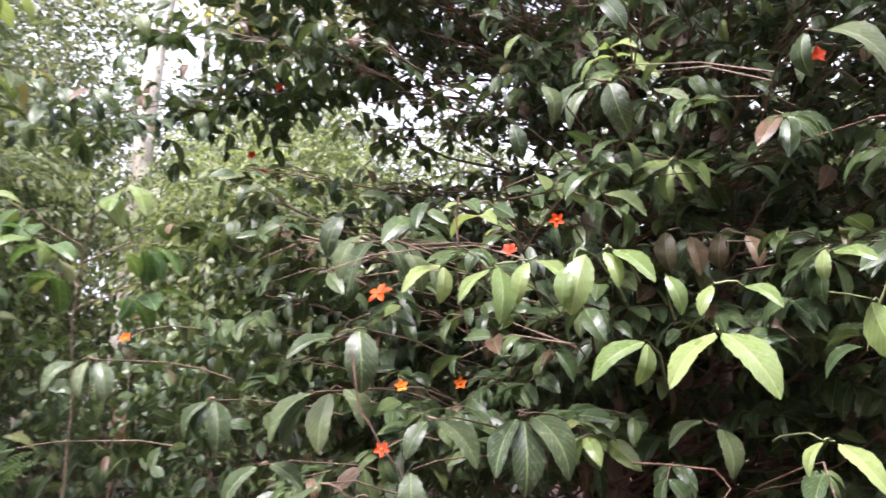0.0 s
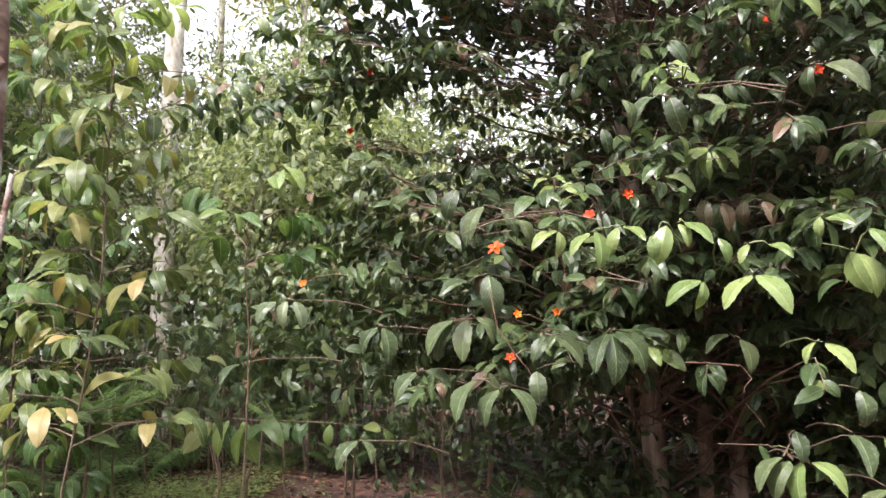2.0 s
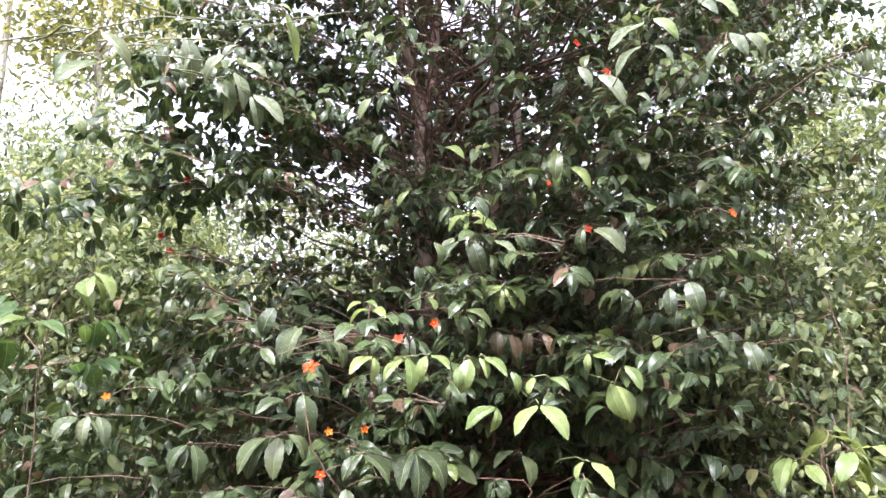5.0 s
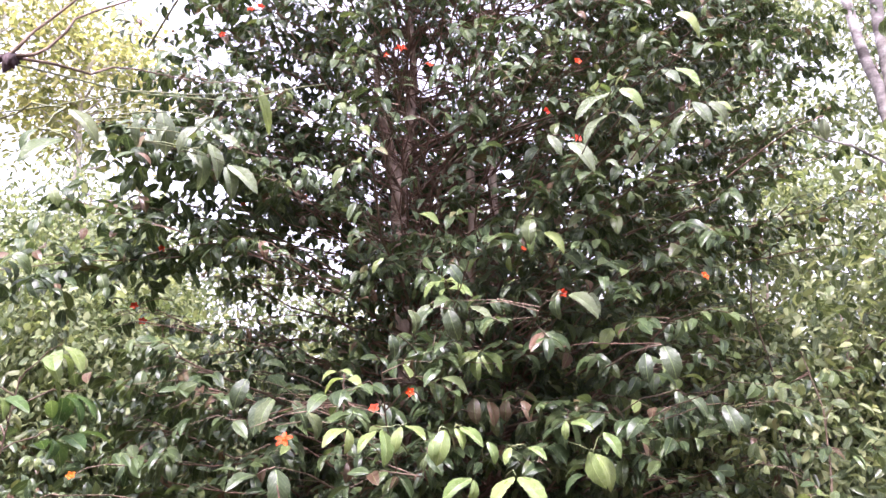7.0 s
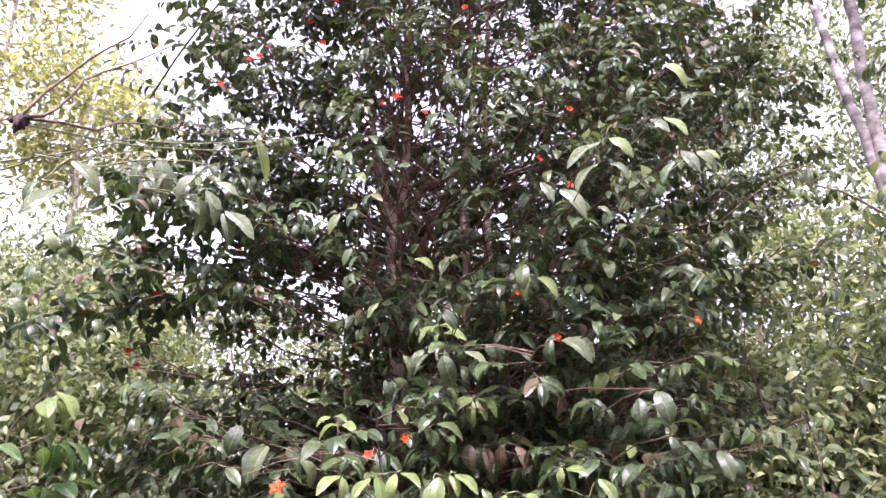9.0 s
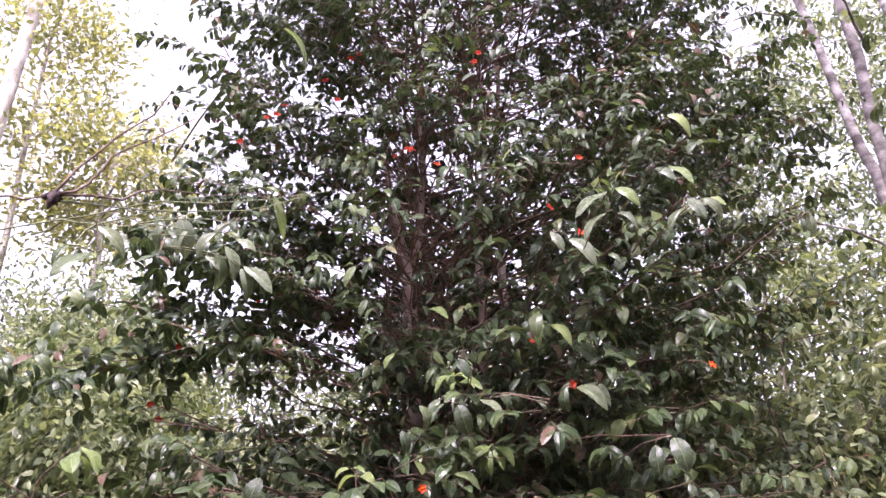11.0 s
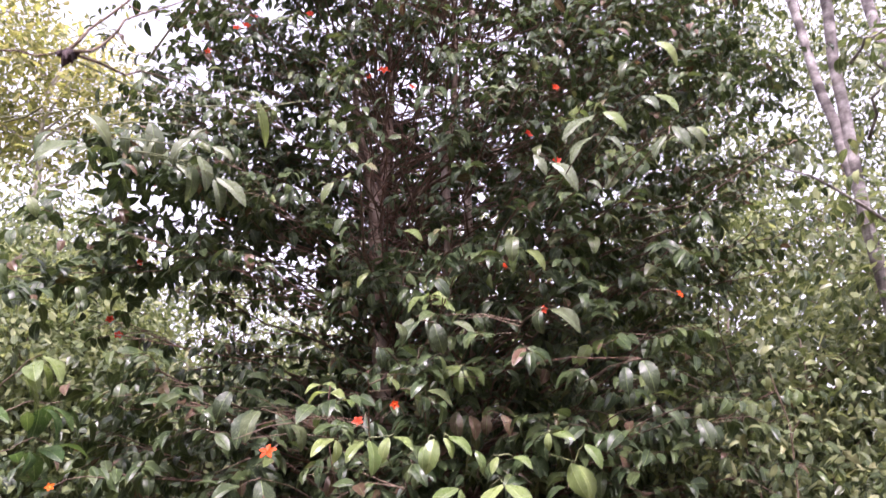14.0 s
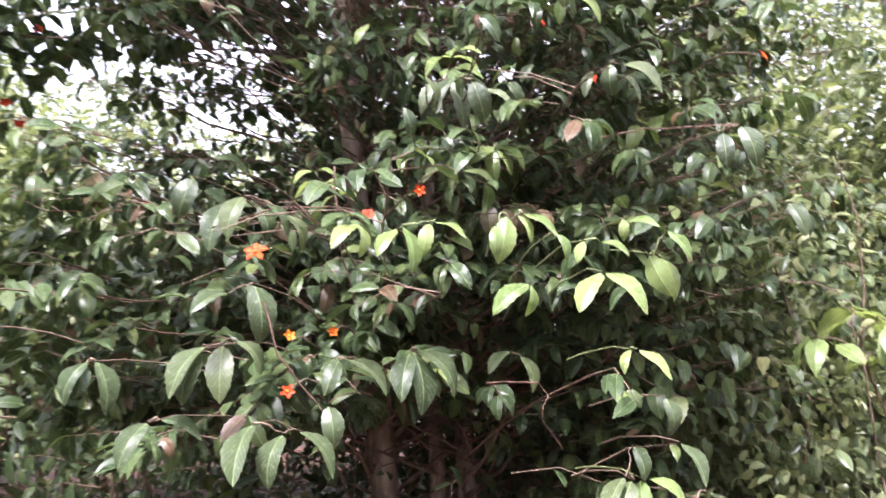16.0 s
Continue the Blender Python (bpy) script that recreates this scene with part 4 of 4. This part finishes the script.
    # unseen woods behind the path, added to block low skylight
    for i, az in enumerate((95, 120, 145, 168, 190, 212, 235, 260, 285, 308)):
        x, y = polar(az, 6.6 + (i % 3) * 1.5)
        leafy_tree("slender_tree", x, y, 8.5 + 1.5 * (i % 2), 0.4, 2.4, 95, 60, 0.20, M_WOOD, "slender forest tree with leaves in loose clumps", "tree", 300 + i, 0.06, group="slender trees", spread=0.4)


def far_woods():
    rng = np.random.default_rng(42)
    n = 26000
    az = rng.uniform(-math.pi, math.pi, n)
    dist = rng.uniform(17, 30, n)
    top = 4.6 + 1.6 * np.sin(az * 5 + 4) + 1.0 * np.sin(az * 13)
    z = rng.uniform(0, 1, n) ** 1.5 * np.clip(top, 2.0, None)
    p = np.stack([dist * np.sin(az), dist * np.cos(az), z], -1)
    d = rng.normal(size=(n, 3)) + np.array([0, 0, -0.6])
    u = rng.normal(size=(n, 3)) * 0.4 + np.array([0, 0, 1.0])
    o = new("far_woods", leaves("far_woods", ROUGH, p, d, u, rng.uniform(0.45, 0.9, n), M_WOOD))
    tagged(o, "distant green undergrowth of the forest", "woods", kind="stuff")


build_woods()
far_woods()


# ---- trunks at the sides ----
def side_trunks():
    rng = np.random.default_rng(9)
    t = thing("lichen_tree", (-1.47, 0.93, 0.0), "slim tree trunk mottled with white lichen", "tree")
    under(t, "trunk", tubes_mesh("trunk", [tube_data(bend((-1.485, 0.93, -0.05), (-1.435, 0.90, 4.2), 0, 22, 0.006, rng), np.linspace(0.038, 0.028, 22), 14, 0.06, rng)], M_LICHEN))
    under(t, "limb", tubes_mesh("limb", [tube_data(through_points([(-1.47, 0.90, 1.60), (-1.435, 0.89, 1.62), (-1.415, 0.90, 1.68), (-1.395, 0.91, 1.86)], 12), np.linspace(0.013, 0.006, 12), 8, 0.05, rng)], M_LICHEN))
    ring = []
    for k in range(17):
        w = 2 * math.pi * k / 16
        ring.append((-1.43 + 0.019 * math.cos(w), 0.868 + 0.006 * math.cos(w), 2.115 + 0.013 * math.sin(w)))
    under(t, "knot", tubes_mesh("knot", [tube_data(ring, np.full(17, 0.0075), 8, 0.08, rng)], M_LICHEN), "raised ring of a branch scar")
    for a, m, b, r in (((3.93, 2.20, -0.05), (3.90, 2.17, 3.7), (4.06, 1.94, 8.0), 0.054), ((6.30, 3.05, -0.05), (6.26, 3.10, 5.0), (6.18, 3.22, 9.5), 0.075)):
        q = thing("pale_trunk_tree", (a[0], a[1], 0), "slim forked tree with a pale grey ringed trunk" if r and a[0] < 5 else "slim tree with a pale grey ringed trunk", "tree", "pale trunks")
        line = np.concatenate([bend(a, m, 0, 10, 0.008, rng), bend(m, b, 0, 10, 0.008, rng)[1:]])
        under(q, "trunk", tubes_mesh("trunk", [tube_data(line, np.linspace(r, r * 0.62, 19), 14, 0.02, rng)], M_GREY))
        if a[0] < 5:
            fork = np.concatenate([bend((3.90, 2.175, 3.55), (3.84, 2.24, 4.6), 0, 6, 0.004, rng), bend((3.84, 2.24, 4.6), (3.77, 2.31, 7.6), 0, 8, 0.008, rng)[1:]])
            under(q, "trunk", tubes_mesh("trunk", [tube_data(fork, np.linspace(0.040, 0.028, 13), 12, 0.02, rng)], M_GREY), "thinner fork of the trunk")
        P, D, U, L = [], [], [], []
        for k in range(7):
            h = 0.42 + 0.08 * k
            p = np.array(a) + (np.array(b) - np.array(a)) * h
            w = rng.uniform(2.6, 5.6)
            e = p + np.array([math.cos(w), math.sin(w) * 0.7, rng.uniform(-0.2, 0.35)]) * rng.uniform(0.7, 1.3)
            tip = bend(p, e, -0.06, 6, 0.02, rng)
            under(q, "limb", tubes_mesh("limb", [tube_data(tip, np.linspace(0.014, 0.004, 6), 6)], M_GREY))
            for j in range(5):
                g = tip[min(5, 1 + j // 2)] + rng.normal(size=3) * 0.05
                _, got = spray(rng, g, g + rng.normal(size=3) * 0.16, 0.0, 5, 0.12)
                for one in got:
                    P.append(one[0]), D.append(one[1]), U.append(one[2]), L.append(one[3])
        under(q, "foliage", leaves("foliage", MEDIUM, P, D, U, L, M_SUNNY), "", "stuff")


side_trunks()


# ---- saplings beside the path ----
def sapling(name, root, top, count, low, size, mat, label, seed, wide=0.35, young=0.93):
    rng = np.random.default_rng(seed)
    t = thing(name, root, label, "sapling")
    pts = bend(root, top, 0, 8, 0.02, rng)
    under(t, "stem", tubes_mesh("stem", [tube_data(pts, np.linspace(0.0065, 0.003, 8), 7)], M_TWIG))
    for k in range(count):
        h = low + (1 - low) * (k + 0.5) / count
        s = np.array([np.interp(h, np.linspace(0, 1, 8), pts[:, i]) for i in range(3)])
        a = k * 2.4 + rng.normal() * 0.3
        ln = wide * rng.uniform(0.5, 1.1) * (1.15 - 0.6 * h)
        tip = s + np.array([math.cos(a) * ln, math.sin(a) * ln, rng.uniform(0.0, 0.16)])
        under(t, "twig", tubes_mesh("twig", [tube_data(bend(s, tip, -0.03, 6, 0.012, rng), np.linspace(0.0035, 0.0018, 6), 5)], M_TWIG))
        for j in range(6):
            b = a + ((0.0, 1.0, -1.0, 1.15, -1.15, 1.3)[j]) + rng.normal() * 0.25
            at = s + (tip - s) * (1.0 - 0.16 * ((j + 1) // 2))
            d = np.array([math.cos(b), math.sin(b), rng.uniform(-0.85, 0.2)])
            one_leaf(t, at, d, (0.3 * math.cos(b) + rng.normal() * 0.3, 0.3 * math.sin(b) - 0.25 + rng.normal() * 0.3, 1), size * rng.uniform(0.75, 1.2), M_YOUNG if h > young else mat, j, FLAT)
    return t


sapling("olive_sapling", (-1.98, 2.35, 0.0), (-1.80, 2.3, 3.0), 44, 0.34, 0.145, M_OLIVE, "sapling with large yellowish-olive leaves beside a trunk", 61, 0.5)
sapling("leafy_sapling", (-2.45, 2.75, 0.0), (-2.35, 2.75, 3.4), 52, 0.22, 0.15, M_GREEN_ONE, "green sapling with large leaves", 62, 0.5)
sapling("leafy_sapling", (-2.75, 3.6, 0.0), (-2.7, 3.6, 2.6), 30, 0.15, 0.16, M_GREEN_ONE, "green sapling with large leaves", 63, 0.55)


sapling("leafy_sapling", (-1.30, 2.55, 0.0), (-1.22, 2.42, 2.10), 6, 0.86, 0.15, M_GREEN_ONE, "thin sapling with a spreading whorl of dark green leaves", 65, 0.5, 0.98)


def low_sapling():
    """A sapling whose one branch runs level, with ribbed leaves hanging in a row."""
    rng = np.random.default_rng(64)
    t = thing("low_sapling", (-2.25, 3.1, 0.0), "low sapling with a level branch of hanging ribbed leaves", "sapling")
    under(t, "stem", tubes_mesh("stem", [tube_data(bend((-2.25, 3.1, -0.03), (-2.2, 3.05, 1.07), 0, 6, 0.01, rng), np.linspace(0.012, 0.008, 6), 7)], M_TWIG))
    pts = bend((-2.2, 3.05, 1.06), (-0.65, 2.75, 1.04), -0.03, 9, 0.008, rng)
    under(t, "branch", tubes_mesh("branch", [tube_data(pts, np.linspace(0.005, 0.002, 9), 6)], M_TWIG))
    for k in range(26):
        q = 0.15 + 0.85 * (k + rng.uniform(0.1, 0.9)) / 26
        p = np.array([np.interp(q, np.linspace(0, 1, 9), pts[:, i]) for i in range(3)])
        big = 0.20 if 0.3 < q < 0.65 else 0.12
        s = 1 if k % 2 else -1
        one_leaf(t, p, (0.1 + 0.5 * s + rng.normal() * 0.35, -rng.uniform(-0.1, 0.8), -rng.uniform(-0.1, 1.0)), (rng.normal() * 0.4, -0.8 + rng.normal() * 0.3, 0.7), big * rng.uniform(0.65, 1.15), M_GREEN_ONE, k, FLAT)


low_sapling()


def overhang():
    """A branch that reaches over the path from the side; leaves paled for sky sheen."""
    rng = np.random.default_rng(66)
    t = thing("overhanging_branch", (-1.9, 1.7, 2.75), "leafy branch hanging over the path", "branch")
    pts = bend((-1.92, 1.70, 2.70), (-0.16, 1.25, 2.97), -0.05, 9, 0.015, rng)
    under(t, "bough", tubes_mesh("bough", [tube_data(pts, np.linspace(0.004, 0.0015, 9), 6)], M_GREEN_TWIG))
    hub = np.array((-0.805, 0.0, 2.16))
    for run in (((-1.9, 1.62, 2.50), (-0.95, 0.05, 2.17), hub), (hub, (-0.76, 0.02, 2.25), (-0.66, 0.05, 2.42)), (hub, (-0.70, 0.50, 2.47), (-0.41, 1.2, 2.89)), (hub, (-0.74, 0.05, 2.27), (-0.62, 0.15, 2.44))):
        line = np.concatenate([bend(run[0], run[1], 0.01, 5, 0.006, rng), bend(run[1], run[2], 0.005, 5, 0.006, rng)[1:]])
        under(t, "bough", tubes_mesh("bough", [tube_data(line, np.linspace(0.0028, 0.0012, 9), 6)], M_TWIG))
    stubs = []
    for k in range(11):
        w = unit(rng.normal(size=3) + np.array([0, 0, -0.5]))
        ln = rng.uniform(0.014, 0.026)
        stubs.append(tube_data(bend(hub - w * 0.003, hub + w * ln, 0, 4, 0.001, rng), [0.004, rng.uniform(0.004, 0.008), 0.005, 0.001], 6, 0.15, rng))
    under(t, "knot", tubes_mesh("knot", stubs, M_DRY), "dark cluster of dead buds")
    # backlight is painted: the first four leaves take the darker green
    posed_leaves(t, OVER[:4], M_DARK_ONE, SLIM, M_GREEN_TWIG, 30, reach=0.3, root=(-1.3, 1.2, 2.6), sky=0.3)
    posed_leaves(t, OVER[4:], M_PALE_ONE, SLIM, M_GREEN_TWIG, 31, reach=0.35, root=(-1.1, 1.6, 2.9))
    posed_leaves(t, OVERLIME, M_YOUNG, NARROW, M_GREEN_TWIG, 32, reach=0.1, root=(-0.6, 1.1, 2.85))
    one_leaf(t, (-0.44, 0.55, 3.08), (0.8, 0.1, -0.6), (0.0, -0.4, 0.9), 0.15, M_YOUNG, 1)
    under(t, "twig", tubes_mesh("twig", [tube_data(bend((-0.75, 1.2, 2.98), (-0.44, 0.55, 3.08), -0.05, 5), np.linspace(0.004, 0.002, 5), 5)], M_GREEN_TWIG))


overhang()


def left_limb():
    """The long level limb of the flowering tree, with leaves hanging on both sides."""
    rng = np.random.default_rng(67)
    P, D, U, L = [], [], [], []
    for a, b, n in (((0.7, 3.3, 3.05), (-1.75, 2.8, 2.64), 34), ((0.7, 3.3, 2.2), (-0.85, 2.9, 2.2), 14), ((0.7, 3.3, 3.1), (-0.95, 2.8, 3.4), 24), ((0.65, 3.3, 3.5), (-0.95, 3.0, 4.0), 26), ((0.6, 3.3, 3.3), (-1.05, 3.2, 3.15), 24), ((0.6, 3.3, 4.1), (-0.85, 2.9, 4.7), 24), ((0.5, 3.3, 4.9), (-0.8, 3.0, 5.6), 24), ((0.4, 3.3, 3.0), (-1.25, 2.9, 3.1), 34), ((0.2, 3.2, 2.9), (-1.35, 3.1, 2.85), 34), ((0.3, 3.1, 3.2), (-0.9, 2.3, 3.2), 26), ((0.3, 3.3, 3.6), (-1.15, 2.9, 3.55), 28)):
        pts = bend(a, b, -0.05, 9, 0.015, rng)
        under(TREE, "limb", tubes_mesh("limb", [tube_data(pts, np.linspace(0.006, 0.002, 9), 6)], M_TWIG), "long level limb with hanging leaves")
        for k in range(3 * n // 2):
            q = 0.3 + 0.7 * k / (1.5 * n)
            p = np.array([np.interp(q, np.linspace(0, 1, 9), pts[:, i]) for i in range(3)])
            turn = rng.uniform(0, 6.28)
            e = p + np.array([math.cos(turn) * 0.2, math.sin(turn) * 0.2, rng.uniform(-0.25, 0.12)])
            tp, got = spray(rng, p, e, 0.0, 4, 0.11)
            for g in got:
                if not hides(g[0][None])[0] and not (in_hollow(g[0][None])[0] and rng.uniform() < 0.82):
                    P.append(g[0]), D.append(g[1]), U.append(g[2]), L.append(g[3])
    under(TREE, "foliage", leaves("foliage", MEDIUM, P, D, U, L, M_DARK), "dark green glossy leaves", "stuff")


left_limb()


def vines():
    rng = np.random.default_rng(70)
    for pts, r in ((bend((3.2, 1.75, 2.76), (2.55, 0.9, 2.75), 0.02, 7, 0.006, rng), 0.004), (through_points([(-0.80, 0.0, 2.15), (-0.70, 0.5, 2.41), (-0.47, 1.0, 2.71), (-0.23, 1.3, 2.98)], 9), 0.003)):
        v = thing("vine", tuple(pts[0]), "thin bare vine strung between branches", "vine", "vines")
        under(v, "stem", tubes_mesh("stem", [tube_data(pts, np.full(len(pts), r * 0.6), 5)], M_GREEN_TWIG))


vines()


def fern(x, y, seed, size, lift=0.0):
    rng = np.random.default_rng(seed)
    z = ground_height(x, y) + lift
    t = thing("fern", (x, y, z - lift), "green fern with feathery fronds on the forest floor", "fern", "ferns")
    if lift:
        under(t, "stem", tubes_mesh("stem", [tube_data(bend((x + 0.05, y, z - lift - 0.02), (x, y, z + 0.01), 0, 6, 0.008, rng), np.linspace(0.007, 0.005, 6), 6)], M_TWIG))
    for k in range(8):
        a = k * 0.785 + rng.normal() * 0.2
        tip = np.array([x + math.cos(a) * size, y + math.sin(a) * size, z + size * rng.uniform(0.35, 0.8)])
        pts = bend((x, y, z), tip, -0.28 * size, 10)
        P, D, U, L = [], [], [], []
        for j in range(2, 20):
            q = j / 20
            p = np.array([np.interp(q, np.linspace(0, 1, 10), pts[:, i]) for i in range(3)])
            for s in (-1, 1):
                P.append(p), D.append((-math.sin(a) * s + 0.3 * math.cos(a), math.cos(a) * s + 0.3 * math.sin(a), -0.15)), U.append((0, 0, 1)), L.append(size * 0.32 * math.sin(math.pi * min(q + 0.12, 1.0)) + 0.02)
        under(t, "frond", leaves("frond", FERN, P, D, U, L, M_FERN), "", "stuff")
        under(t, "stalk", tubes_mesh("stalk", [tube_data(pts, np.linspace(0.004, 0.0015, 10), 4)], M_GREEN_TWIG))


for i, (az, dist, size) in enumerate(((-22, 8.0, 0.6), (-19, 9.0, 0.6), (-26, 7.4, 0.6), (-12, 9.0, 0.55), (-29, 8.5, 0.7), (-24, 9.5, 0.6), (-15, 10.0, 0.6), (-7, 8.0, 0.5))):
    fx, fy = polar(az, dist)
    fern(fx, fy, 500 + i, size)
fern(-2.25, 3.45, 520, 0.40, 0.95)
fern(-2.55, 3.9, 521, 0.42, 0.85)
fern(-1.55, 4.6, 522, 0.40, 0.75)


sapling("lime_sapling", (1.98, 1.52, 0.0), (1.86, 1.5, 1.46), 4, 0.85, 0.16, M_YOUNG, "thin sapling with large lime-green leaves", 68, 0.3)


# ---- forest floor ----
def undergrowth_stems():
    """Thin bare stems that stand close together under the shrubs."""
    rng = np.random.default_rng(35)
    tubes = []
    for k in range(90):
        x, y = polar(rng.uniform(-26, 6), rng.uniform(7.5, 11.5))
        z = ground_height(x, y)
        h = rng.uniform(0.9, 2.0)
        lean = rng.normal(size=2) * 0.12
        tubes.append(tube_data(bend((x, y, z - 0.03), (x + lean[0], y + lean[1], z + h), 0, 5, 0.02, rng), np.linspace(rng.uniform(0.007, 0.02), 0.005, 5), 5))
    o = new("undergrowth_stems", tubes_mesh("undergrowth_stems", tubes, M_TWIG))
    tagged(o, "thin bare brown stems standing under the shrubs", "undergrowth", kind="stuff")


undergrowth_stems()


def litter():
    rng = np.random.default_rng(31)
    n = 46000
    x, y = rng.uniform(-9, 5, n), 3.0 + 11 * rng.uniform(0, 1, n) ** 1.4
    m = 16000
    n += m
    x, y = np.concatenate([x, rng.uniform(-7, 6, m)]), np.concatenate([y, rng.uniform(-5, 3, m)])
    z = np.array([ground_height(a, b) for a, b in zip(x, y)]) + rng.uniform(0.005, 0.04, n)
    a = rng.uniform(0, 2 * math.pi, n)
    d = np.stack([np.cos(a), np.sin(a), rng.normal(size=n) * 0.15], -1)
    u = rng.normal(size=(n, 3)) * 0.3 + np.array([0, 0, 1.0])
    o = new("leaf_litter", leaves("leaf_litter", ROUGH, np.stack([x, y, z], -1), d, u, rng.uniform(0.035, 0.10, n), M_LITTER))
    tagged(o, "brown dead leaves lying on the forest floor", "leaf litter", kind="stuff")
    n = 8200
    P, D, U, L = [], [], [], []
    for i in range(n):
        x, y = (rng.uniform(-8, 3), rng.uniform(2.5, 12)) if i % 3 else (rng.uniform(-4.6, -2.0), rng.uniform(4.0, 8.5))
        if rng.uniform() > (0.24 if i % 3 else 0.42) + 0.7 * math.sin(1.3 * x + 0.8 * y) * math.sin(0.9 * x - 1.7 * y + 1):
            continue
        h = rng.uniform(0.05, 0.22)
        z = ground_height(x, y)
        for j in range(int(rng.integers(6, 12))):
            b = rng.uniform(0, 6.28)
            q = rng.uniform(0.4, 1)
            P.append((x + 0.05 * math.cos(b), y + 0.05 * math.sin(b), z + h * q))
            D.append((math.cos(b), math.sin(b), rng.uniform(-0.4, 0.4)))
            U.append((0.2 * math.cos(b), 0.2 * math.sin(b), 1))
            L.append(rng.uniform(0.022, 0.06))
    o = new("seedlings", leaves("seedlings", ROUGH, P, D, U, L, M_SEED))
    tagged(o, "low light-green seedlings on the forest floor", "seedlings", kind="stuff")


litter()
